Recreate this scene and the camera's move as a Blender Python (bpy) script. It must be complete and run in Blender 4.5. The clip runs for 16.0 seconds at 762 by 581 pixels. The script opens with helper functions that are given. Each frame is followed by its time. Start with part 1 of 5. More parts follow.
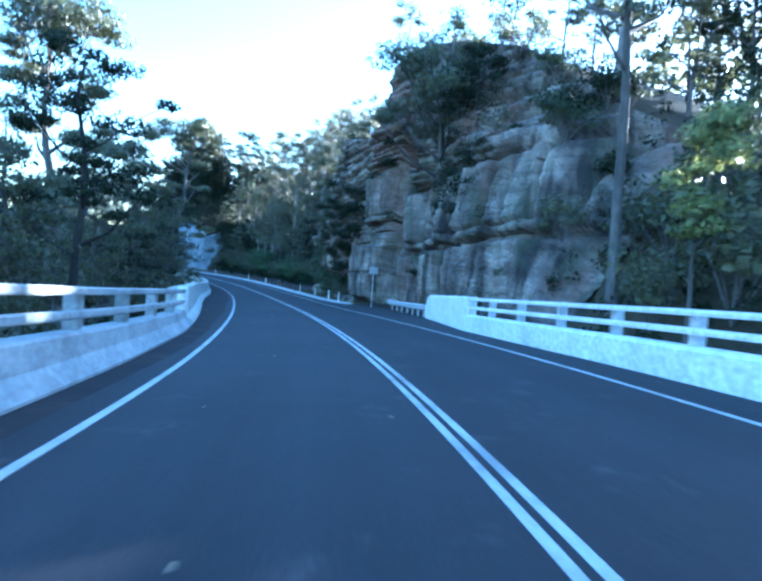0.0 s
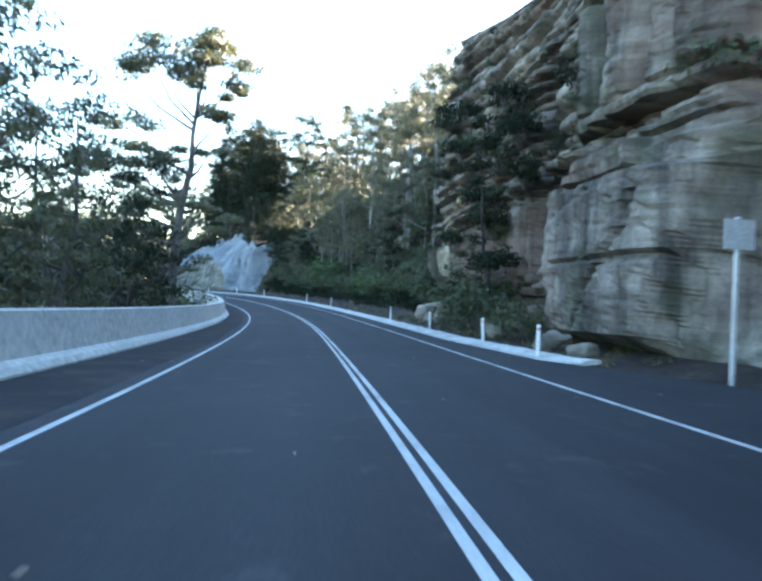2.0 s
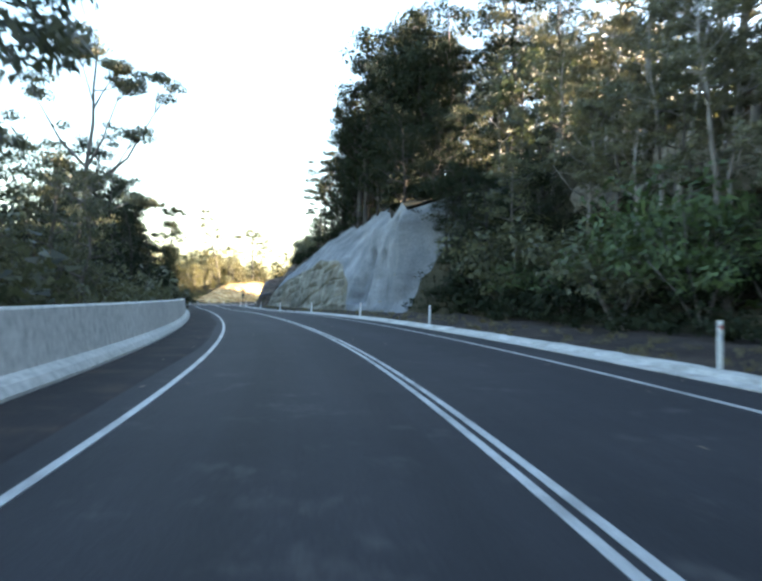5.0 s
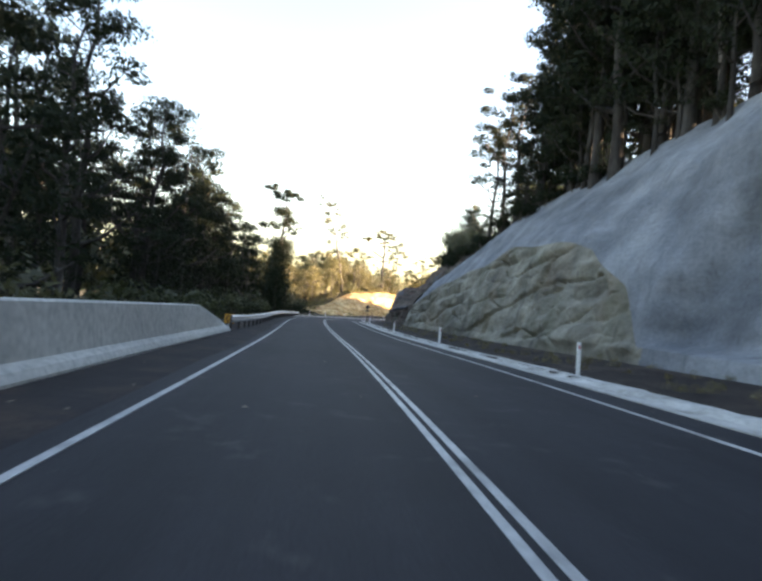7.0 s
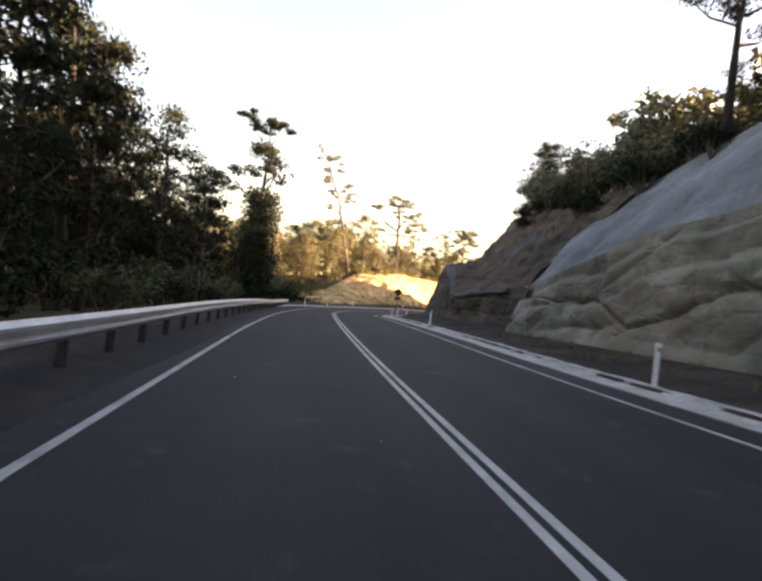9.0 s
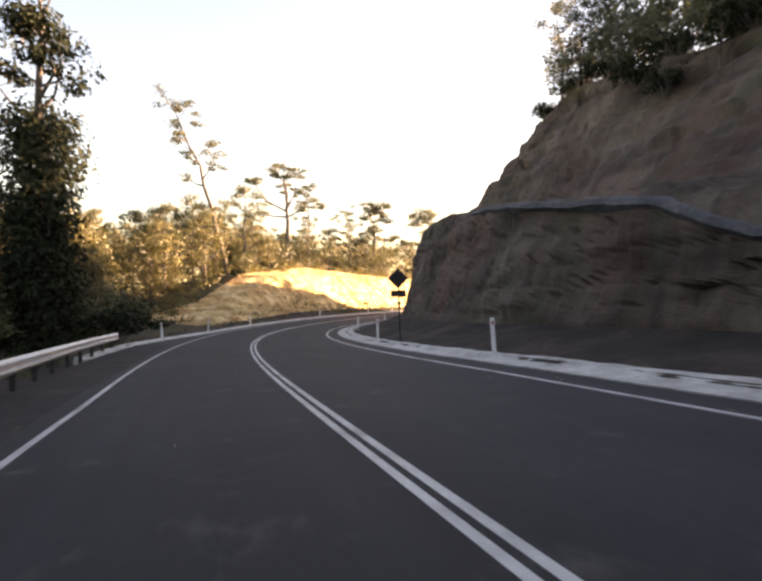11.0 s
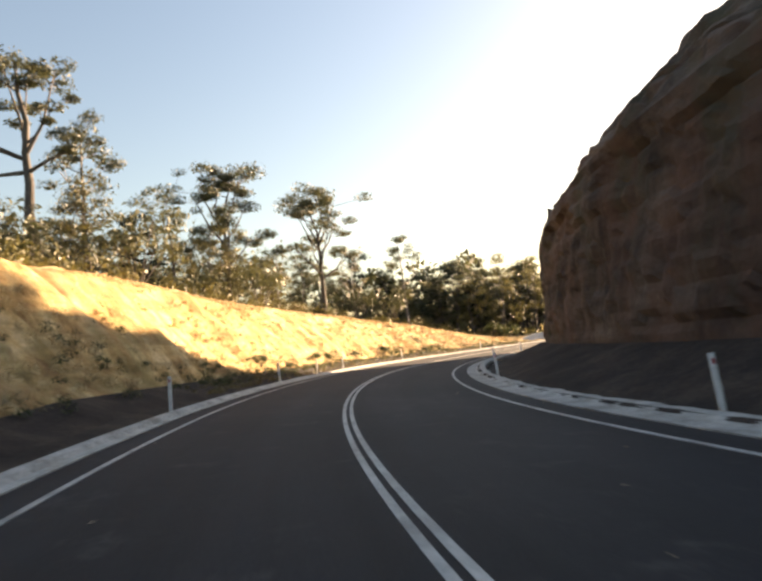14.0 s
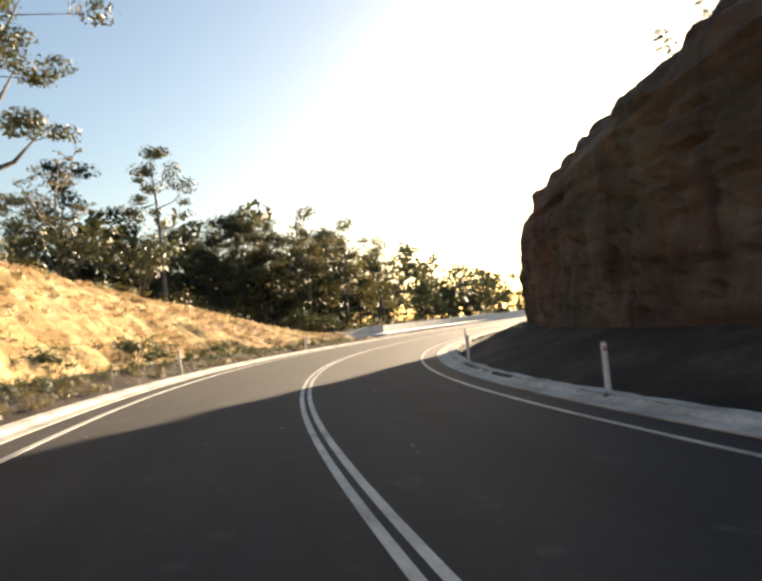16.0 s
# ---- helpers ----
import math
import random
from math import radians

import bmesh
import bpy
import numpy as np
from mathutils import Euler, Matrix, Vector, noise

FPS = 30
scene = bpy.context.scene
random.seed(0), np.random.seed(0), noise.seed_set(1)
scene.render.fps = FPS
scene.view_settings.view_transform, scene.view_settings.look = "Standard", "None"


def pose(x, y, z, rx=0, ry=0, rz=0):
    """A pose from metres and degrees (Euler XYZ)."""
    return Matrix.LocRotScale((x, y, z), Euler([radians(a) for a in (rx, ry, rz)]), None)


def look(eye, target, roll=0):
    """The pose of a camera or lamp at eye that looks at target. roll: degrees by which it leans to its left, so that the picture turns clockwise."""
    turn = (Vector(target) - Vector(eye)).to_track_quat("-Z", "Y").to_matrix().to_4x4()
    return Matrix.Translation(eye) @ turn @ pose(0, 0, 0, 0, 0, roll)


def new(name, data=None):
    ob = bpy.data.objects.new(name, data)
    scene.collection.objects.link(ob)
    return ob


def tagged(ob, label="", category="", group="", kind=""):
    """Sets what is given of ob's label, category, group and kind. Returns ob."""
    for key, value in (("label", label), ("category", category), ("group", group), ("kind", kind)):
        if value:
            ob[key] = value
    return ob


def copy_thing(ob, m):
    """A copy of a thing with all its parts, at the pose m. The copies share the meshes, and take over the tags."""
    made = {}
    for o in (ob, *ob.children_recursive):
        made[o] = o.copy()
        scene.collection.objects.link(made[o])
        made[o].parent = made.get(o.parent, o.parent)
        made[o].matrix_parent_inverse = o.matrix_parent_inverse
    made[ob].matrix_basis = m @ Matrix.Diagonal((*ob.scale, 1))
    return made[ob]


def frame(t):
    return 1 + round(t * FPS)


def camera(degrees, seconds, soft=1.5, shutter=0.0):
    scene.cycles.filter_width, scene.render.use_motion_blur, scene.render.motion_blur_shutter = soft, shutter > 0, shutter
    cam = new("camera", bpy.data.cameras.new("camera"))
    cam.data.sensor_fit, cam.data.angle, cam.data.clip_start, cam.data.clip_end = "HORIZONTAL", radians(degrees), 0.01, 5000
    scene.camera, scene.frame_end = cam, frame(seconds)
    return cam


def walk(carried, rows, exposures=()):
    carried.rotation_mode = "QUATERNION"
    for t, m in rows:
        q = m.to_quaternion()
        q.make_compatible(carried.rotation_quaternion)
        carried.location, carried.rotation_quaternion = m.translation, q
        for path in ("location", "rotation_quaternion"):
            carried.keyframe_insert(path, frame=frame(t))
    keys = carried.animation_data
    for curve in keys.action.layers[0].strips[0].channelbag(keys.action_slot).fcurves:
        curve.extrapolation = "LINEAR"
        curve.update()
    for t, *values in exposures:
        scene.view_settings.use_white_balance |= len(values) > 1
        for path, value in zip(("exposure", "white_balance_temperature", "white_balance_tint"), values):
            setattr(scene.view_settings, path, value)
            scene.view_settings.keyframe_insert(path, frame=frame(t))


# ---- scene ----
cam = camera(62.2, 16.0, soft=2.8, shutter=0.18)
# seconds, place, then yaw, pitch and roll in degrees
ROWS = [
    (0.0, -1.25, -0.07, 1.18, -0.88, -2.00, -4.09),
    (0.5, -1.91, 8.53, 0.84, 2.68, -0.58, -4.58),
    (1.0, -3.10, 17.33, 0.51, 6.77, 1.47, -4.48),
    (1.5, -4.69, 26.42, 0.16, 3.94, 1.06, -0.94),
    (2.0, -6.44, 35.85, -0.19, 5.55, -0.39, -1.98),
    (2.5, -8.45, 45.44, -0.55, 6.58, -0.89, -2.62),
    (3.0, -10.78, 55.12, -0.87, 8.41, 0.17, -1.47),
    (3.5, -13.40, 64.92, -1.13, 10.66, 0.17, -4.28),
    (4.0, -16.43, 74.89, -1.33, 11.80, 0.35, -3.22),
    (4.5, -19.89, 84.81, -1.42, 15.18, 0.72, -1.24),
    (5.0, -23.77, 94.22, -1.40, 19.29, 1.43, -2.47),
    (5.5, -28.14, 103.05, -1.31, 23.58, 1.70, -2.80),
    (6.0, -32.97, 111.46, -1.24, 27.11, 1.93, -3.83),
    (6.5, -38.12, 119.49, -1.19, 29.46, 2.10, -5.06),
    (7.0, -43.44, 127.21, -1.16, 30.74, 2.16, -5.99),
    (7.5, -48.86, 134.64, -1.17, 31.15, 2.08, -6.13),
    (8.0, -54.34, 141.87, -1.20, 31.51, 1.96, -8.28),
    (8.5, -59.89, 149.04, -1.27, 31.32, 1.67, -7.83),
    (9.0, -65.52, 156.19, -1.31, 30.23, 0.98, -6.07),
    (9.5, -71.15, 163.39, -1.32, 28.36, 0.24, -3.81),
    (10.0, -76.71, 170.69, -1.28, 25.83, -0.16, -1.86),
    (10.5, -82.13, 178.15, -1.28, 22.96, 0.15, -1.02),
    (11.0, -87.41, 185.80, -1.32, 18.52, 1.42, 1.79),
    (11.5, -92.64, 193.62, -1.42, 12.49, 3.29, -0.99),
    (12.0, -97.70, 201.71, -1.51, 7.30, -0.22, 3.09),
    (12.5, -102.38, 209.97, -1.57, 10.85, 3.03, 4.65),
    (13.0, -106.27, 218.21, -1.58, 8.04, 5.21, 7.01),
    (13.5, -109.29, 226.34, -1.55, 2.90, 4.77, 8.53),
    (14.0, -111.41, 234.54, -1.50, -0.78, 5.92, 6.77),
    (14.5, -112.59, 242.82, -1.43, -9.90, 1.74, 13.02),
    (15.0, -113.11, 251.05, -1.33, -16.19, 2.15, 12.19),
    (15.5, -112.83, 258.99, -1.25, -19.79, 1.92, 10.54),
    (16.0, -111.86, 266.52, -1.19, -25.23, 3.47, 5.95),
]
EXPOSURES = [
    (0.0, 4.35, 3850, 6), (0.5, 4.4, 4000, 6), (1.0, 4.55, 4650, 8), (1.5, 4.65, 4950, 10), (3.0, 4.85, 5550, 11), (4.0, 4.68, 5800, 11), (5.0, 4.28, 5900, 12),
    (7.5, 3.76, 6900, 25), (8.0, 3.64, 7300, 29), (10.5, 3.52, 8200, 35), (11.5, 3.5, 7900, 32), (12.0, 3.32, 7500, 27),
    (12.5, 3.2, 7400, 24), (13.0, 3.05, 7600, 22), (14.0, 2.6, 7100, 20), (15.0, 2.35, 6550, 15), (16.0, 2.12, 6300, 13),
]
walk(cam, [(t, pose(x, y, z, 90 + pitch, roll, yaw)) for t, x, y, z, yaw, pitch, roll in ROWS], EXPOSURES)

# ---- sky and sun ----
SUN_YAW, SUN_UP = 51.5, 12.5          # clockwise from +y, and above the horizon
sky = bpy.data.worlds.new("sky")
scene.world = sky
sky.use_nodes = True
_n = sky.node_tree.nodes
_tex = _n.new("ShaderNodeTexSky")
_tex.sky_type, _tex.sun_disc = "NISHITA", False
_tex.sun_elevation, _tex.sun_rotation = radians(SUN_UP), radians(SUN_YAW)
_tex.air_density, _tex.dust_density, _tex.ozone_density, _tex.altitude = 1.35, 1.5, 1.3, 100.0
_n["Background"].inputs["Strength"].default_value = 0.05
sky.node_tree.links.new(_tex.outputs[0], _n["Background"].inputs["Color"])
sun = new("sun", bpy.data.lights.new("sun", "SUN"))
sun.data.energy, sun.data.angle, sun.data.color = 5.0, radians(0.6), (1.0, 0.76, 0.48)
_a, _e = radians(SUN_YAW), radians(SUN_UP)
SUN_DIR = Vector((math.sin(_a) * math.cos(_e), math.cos(_a) * math.cos(_e), math.sin(_e)))
sun.matrix_world = look((0, 0, 60), Vector((0, 0, 60)) - SUN_DIR)


# ---- materials ----
def material(name, rough=0.85, metal=0.0):
    m = bpy.data.materials.new(name)
    m.use_nodes = True
    nt = m.node_tree
    bsdf = nt.nodes["Principled BSDF"]
    bsdf.inputs["Roughness"].default_value = rough
    bsdf.inputs["Metallic"].default_value = metal
    if rough > 0.75:
        bsdf.inputs["Specular IOR Level"].default_value = 0.18
    return m, nt, bsdf


def coords(nt, scale=(1, 1, 1)):
    geo = nt.nodes.new("ShaderNodeNewGeometry")
    mp = nt.nodes.new("ShaderNodeMapping")
    mp.inputs["Scale"].default_value = scale
    nt.links.new(geo.outputs["Position"], mp.inputs["Vector"])
    return mp.outputs["Vector"]


def noise_of(nt, vec, scale, detail=4.0, rough=0.6):
    t = nt.nodes.new("ShaderNodeTexNoise")
    t.inputs["Scale"].default_value, t.inputs["Detail"].default_value, t.inputs["Roughness"].default_value = scale, detail, rough
    nt.links.new(vec, t.inputs["Vector"])
    return t.outputs["Fac"]


def ramp(nt, fac, stops):
    r = nt.nodes.new("ShaderNodeValToRGB")
    el = r.color_ramp.elements
    while len(el) < len(stops):
        el.new(0.5)
    for e, (p, c) in zip(el, stops):
        e.position, e.color = p, (*c, 1)
    nt.links.new(fac, r.inputs["Fac"])
    return r.outputs["Color"]


def mix(nt, fac, a, b, mode="MIX"):
    m = nt.nodes.new("ShaderNodeMix")
    m.data_type, m.blend_type = "RGBA", mode
    for sock, v in ((m.inputs["Factor"], fac), (m.inputs["A"], a), (m.inputs["B"], b)):
        if isinstance(v, (int, float)):
            sock.default_value = v
        elif isinstance(v, tuple):
            sock.default_value = (*v, 1)
        else:
            nt.links.new(v, sock)
    return m.outputs["Result"]


def bump(nt, bsdf, fac, strength, dist):
    b = nt.nodes.new("ShaderNodeBump")
    b.inputs["Strength"].default_value, b.inputs["Distance"].default_value = strength, dist
    nt.links.new(fac, b.inputs["Height"])
    nt.links.new(b.outputs["Normal"], bsdf.inputs["Normal"])


def speckled(name, dark, mid, light, big=0.4, small=14.0, rough=0.9, relief=0.02, stretch=(1, 1, 1), strength=0.6):
    """A rough surface of three tones, with stains at one scale and grain at another."""
    m, nt, bsdf = material(name, rough)
    v = coords(nt, stretch)
    a, b = noise_of(nt, v, big, 5.0), noise_of(nt, v, small, 3.0)
    tone = ramp(nt, a, ((0.3, dark), (0.5, mid), (0.72, light)))
    grain = ramp(nt, b, ((0.3, (0.62,) * 3), (0.7, (1.25,) * 3)))
    nt.links.new(mix(nt, 0.8, tone, grain, "MULTIPLY"), bsdf.inputs["Base Color"])
    bump(nt, bsdf, b, strength, relief)
    return m


def asphalt(name):
    """Dark seal: fine aggregate, faint worn wheel tracks, pale dust and tar stains."""
    m, nt, bsdf = material(name, 0.82)
    bsdf.inputs["Specular IOR Level"].default_value = 0.24
    uv = nt.nodes.new("ShaderNodeUVMap")
    uv.uv_map = "across_along"
    tracks = nt.nodes.new("ShaderNodeMapping")
    tracks.inputs["Scale"].default_value = (0.9, 0.02, 1)
    nt.links.new(uv.outputs[0], tracks.inputs["Vector"])
    worn = noise_of(nt, tracks.outputs[0], 1.0, 4.0)
    grain, stains, dust = noise_of(nt, coords(nt), 45.0, 2.0), noise_of(nt, coords(nt), 0.25, 5.0), noise_of(nt, coords(nt), 1.3, 6.0, 0.75)
    tone = ramp(nt, stains, ((0.3, (0.018, 0.018, 0.0205)), (0.55, (0.024, 0.0235, 0.0265)), (0.75, (0.033, 0.031, 0.033))))
    tone = mix(nt, 0.8, tone, ramp(nt, worn, ((0.36, (0.72,) * 3), (0.62, (1.22,) * 3))), "MULTIPLY")
    tone = mix(nt, 0.8, tone, ramp(nt, grain, ((0.3, (0.6,) * 3), (0.7, (1.35,) * 3))), "MULTIPLY")
    tone = mix(nt, ramp(nt, dust, ((0.58, (0,) * 3), (0.72, (0.5,) * 3))), tone, (0.1, 0.092, 0.085))
    nt.links.new(tone, bsdf.inputs["Base Color"])
    bump(nt, bsdf, grain, 0.6, 0.006)
    return m


def leafy(name, dark, light, gloss=0.5, through_light=0.35):
    m, nt, bsdf = material(name, gloss)
    geo = nt.nodes.new("ShaderNodeNewGeometry")
    info = nt.nodes.new("ShaderNodeObjectInfo")
    add = nt.nodes.new("ShaderNodeMath")
    add.operation = "MULTIPLY_ADD"
    nt.links.new(geo.outputs["Random Per Island"], add.inputs[0])
    add.inputs[1].default_value = 0.65
    half = nt.nodes.new("ShaderNodeMath")
    half.operation = "MULTIPLY"
    half.inputs[1].default_value = 0.35
    nt.links.new(info.outputs["Random"], half.inputs[0])
    nt.links.new(half.outputs[0], add.inputs[2])
    col = ramp(nt, add.outputs[0], ((0.05, dark), (0.95, light)))
    nt.links.new(col, bsdf.inputs["Base Color"])
    tr = nt.nodes.new("ShaderNodeBsdfTranslucent")
    nt.links.new(col, tr.inputs["Color"])
    ms = nt.nodes.new("ShaderNodeMixShader")
    ms.inputs[0].default_value = through_light
    nt.links.new(bsdf.outputs[0], ms.inputs[1])
    nt.links.new(tr.outputs[0], ms.inputs[2])
    nt.links.new(ms.outputs[0], nt.nodes["Material Output"].inputs["Surface"])
    return m


def banded(name, dark, mid, light, band, stain, big=0.25, blush=None, moss=None, relief=0.08, run_at=0.5, bed_low=0.55, tall=0.6):
    """Bedded rock: tone by patches, fine beds, dark stains that run down the face."""
    m, nt, bsdf = material(name, 0.92)
    patch = noise_of(nt, coords(nt, (1, 1, 0.8)), big, 5.0)
    beds = noise_of(nt, coords(nt, (0.12, 0.12, band)), 1.0, 4.0)
    runs = noise_of(nt, coords(nt, (1.1, 1.1, 0.09)), 1.0, 4.0)
    grain = noise_of(nt, coords(nt), 7.0, 5.0, 0.7)
    tone = ramp(nt, patch, ((0.32, dark), (0.5, mid), (0.68, light)))
    tone = mix(nt, 0.75, tone, ramp(nt, beds, ((0.38, (bed_low,) * 3), (0.56, (1.15,) * 3))), "MULTIPLY")
    tone = mix(nt, ramp(nt, runs, ((run_at, (0,) * 3), (run_at + 0.15, (0.75,) * 3))), tone, stain)
    tone = mix(nt, 0.7, tone, ramp(nt, grain, ((0.3, (0.6,) * 3), (0.7, (1.2,) * 3))), "MULTIPLY")
    for tint, scale, where in ((blush, 0.16, 3.0), (moss, 0.45, 11.0)):
        if tint:
            far = nt.nodes.new("ShaderNodeVectorMath")
            far.inputs[1].default_value = (where, where, where)
            nt.links.new(coords(nt, (1, 1, tall)), far.inputs[0])
            patches = noise_of(nt, far.outputs[0], scale, 5.0)
            tone = mix(nt, ramp(nt, patches, ((0.5, (0,) * 3), (0.62, (0.7,) * 3))), tone, mix(nt, 0.6, tone, tint))
    nt.links.new(tone, bsdf.inputs["Base Color"])
    bump(nt, bsdf, grain, 0.8, relief)
    return m


ASPHALT = asphalt("asphalt")
SHOULDER = speckled("dirty_shoulder", (0.023, 0.022, 0.023), (0.031, 0.028, 0.028), (0.06, 0.045, 0.036), 1.1, 22.0, 0.95, 0.012)
PAINT_WHITE = speckled("road_paint", (0.2, 0.2, 0.19), (0.4, 0.4, 0.385), (0.52, 0.52, 0.5), 1.2, 26.0, 0.6, 0.002)
CONCRETE = speckled("concrete", (0.42, 0.42, 0.38), (0.49, 0.49, 0.44), (0.54, 0.54, 0.49), 0.3, 9.0, 0.85, 0.004, (1, 1, 0.6), 0.3)
KERB_CONCRETE = speckled("kerb_concrete", (0.26, 0.25, 0.225), (0.44, 0.43, 0.395), (0.58, 0.565, 0.53), 1.3, 14.0, 0.9, 0.01)
WHITE_PAINT = speckled("white_paint", (0.6, 0.6, 0.58), (0.76, 0.76, 0.73), (0.83, 0.83, 0.8), 0.8, 10.0, 0.6, 0.003)
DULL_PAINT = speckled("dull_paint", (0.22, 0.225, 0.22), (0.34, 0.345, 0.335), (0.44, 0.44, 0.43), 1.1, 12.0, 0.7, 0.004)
GALVANISED = speckled("galvanised_steel", (0.5, 0.51, 0.52), (0.6, 0.61, 0.62), (0.7, 0.7, 0.7), 2.0, 25.0, 0.45, 0.001)
GALVANISED.node_tree.nodes["Principled BSDF"].inputs["Metallic"].default_value = 0.5
DARK_STEEL = speckled("weathered_steel", (0.035, 0.034, 0.033), (0.06, 0.057, 0.054), (0.1, 0.095, 0.09), 2.0, 20.0, 0.8, 0.002)
LITTER = speckled("leaf_litter", (0.02, 0.0165, 0.0145), (0.037, 0.029, 0.025), (0.082, 0.062, 0.048), 0.5, 9.0, 0.95, 0.05)
FOREST_FLOOR = speckled("forest_floor", (0.026, 0.024, 0.014), (0.046, 0.041, 0.024), (0.08, 0.068, 0.04), 0.3, 5.0, 0.95, 0.08)
SANDSTONE = banded("sandstone", (0.066, 0.058, 0.05), (0.168, 0.142, 0.119), (0.345, 0.305, 0.255), 2.2, (0.027, 0.025, 0.023), 0.4, (0.2, 0.115, 0.08), (0.066, 0.08, 0.043), 0.08, 0.48, 0.6)
FRESH_STONE = banded("fresh_sandstone", (0.3, 0.25, 0.17), (0.4, 0.345, 0.245), (0.5, 0.44, 0.33), 0.5, (0.2, 0.16, 0.11), 0.6)
BOULDER_STONE = banded("boulder_stone", (0.16, 0.14, 0.115), (0.29, 0.26, 0.21), (0.42, 0.385, 0.32), 0.8, (0.09, 0.085, 0.075), 0.8, (0.24, 0.16, 0.11), (0.09, 0.1, 0.06))
BATTER_ROCK = banded("batter_rock", (0.145, 0.135, 0.11), (0.235, 0.22, 0.175), (0.33, 0.315, 0.255), 0.5, (0.085, 0.08, 0.068), 0.4, (0.21, 0.16, 0.11), (0.12, 0.12, 0.08), 0.08, 0.56, 0.6)
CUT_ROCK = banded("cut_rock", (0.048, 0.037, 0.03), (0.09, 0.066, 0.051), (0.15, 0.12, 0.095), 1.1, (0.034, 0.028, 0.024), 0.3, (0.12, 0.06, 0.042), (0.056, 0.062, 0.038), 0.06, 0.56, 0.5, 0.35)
SHOTCRETE = banded("shotcrete", (0.115, 0.123, 0.133), (0.175, 0.185, 0.197), (0.25, 0.26, 0.27), 0.7, (0.1, 0.106, 0.113), 0.3, None, None, 0.03, 0.6, 0.8)
OLD_SHOTCRETE = speckled("old_sprayed_concrete", (0.05, 0.053, 0.056), (0.08, 0.083, 0.087), (0.12, 0.12, 0.12), 0.8, 7.0, 0.95, 0.05)
STRAW = banded("straw_mulch", (0.28, 0.165, 0.07), (0.54, 0.38, 0.175), (0.74, 0.6, 0.35), 2.0, (0.25, 0.14, 0.06), 0.9, (0.36, 0.18, 0.08), (0.26, 0.24, 0.1), 0.14, 0.54, 0.6)
BARK = speckled("bark", (0.05, 0.044, 0.038), (0.1, 0.09, 0.08), (0.17, 0.155, 0.14), 1.2, 10.0, 0.9, 0.03, (1, 1, 0.25))
DARK_BARK = speckled("dark_bark", (0.022, 0.02, 0.018), (0.045, 0.04, 0.036), (0.085, 0.078, 0.07), 1.2, 10.0, 0.9, 0.03, (1, 1, 0.25))
PALE_BARK = speckled("pale_bark", (0.12, 0.105, 0.09), (0.22, 0.2, 0.18), (0.34, 0.32, 0.29), 0.9, 8.0, 0.85, 0.02, (1, 1, 0.25))
LEAF_GUM = leafy("gum_leaf", (0.03, 0.036, 0.016), (0.115, 0.115, 0.048))
LEAF_HILL = leafy("grey_olive_leaf", (0.05, 0.053, 0.027), (0.17, 0.158, 0.078), 0.5, 0.35)
# near-black: the shade and backlight on the forest are put into this leaf colour
LEAF_SHADED = leafy("shaded_leaf", (0.008, 0.013, 0.006), (0.026, 0.032, 0.014), 0.85, 0.08)
LEAF_OLIVE = leafy("olive_leaf", (0.052, 0.05, 0.016), (0.165, 0.145, 0.044))
LEAF_GREEN = leafy("green_leaf", (0.029, 0.038, 0.014), (0.082, 0.098, 0.034), 0.6, 0.35)
LEAF_LUSH = leafy("lush_leaf", (0.032, 0.053, 0.014), (0.085, 0.125, 0.033), 0.6, 0.3)
STRAW_BLADE = leafy("straw_blade", (0.34, 0.22, 0.09), (0.74, 0.58, 0.32), 0.7, 0.1)
# yellow-green leaf with sunshine put into its colour, brighter than the other foliage
LEAF_SUNLIT = leafy("sunlit_yellow_green_leaf", (0.12, 0.135, 0.035), (0.3, 0.3, 0.08), 0.5, 0.4)
LEAF_DRY = leafy("dry_leaf", (0.09, 0.075, 0.03), (0.19, 0.16, 0.07))
LEAF_LITTER = leafy("fallen_leaf", (0.12, 0.08, 0.045), (0.42, 0.36, 0.26), 0.8, 0.05)
POST_WHITE = speckled("post_plastic", (0.76, 0.76, 0.74), (0.83, 0.83, 0.81), (0.88, 0.88, 0.86), 3.0, 30.0, 0.5, 0.001)
REFLECTOR = material("red_reflector", 0.3)[0]
REFLECTOR.node_tree.nodes["Principled BSDF"].inputs["Base Color"].default_value = (0.4, 0.02, 0.02, 1)
SIGN_YELLOW = speckled("sign_yellow", (0.55, 0.26, 0.02), (0.65, 0.32, 0.03), (0.7, 0.36, 0.04), 3.0, 30.0, 0.5, 0.001)
SIGN_BLACK = speckled("sign_black", (0.012, 0.012, 0.012), (0.018, 0.018, 0.018), (0.025, 0.025, 0.025), 3.0, 30.0, 0.5, 0.001)

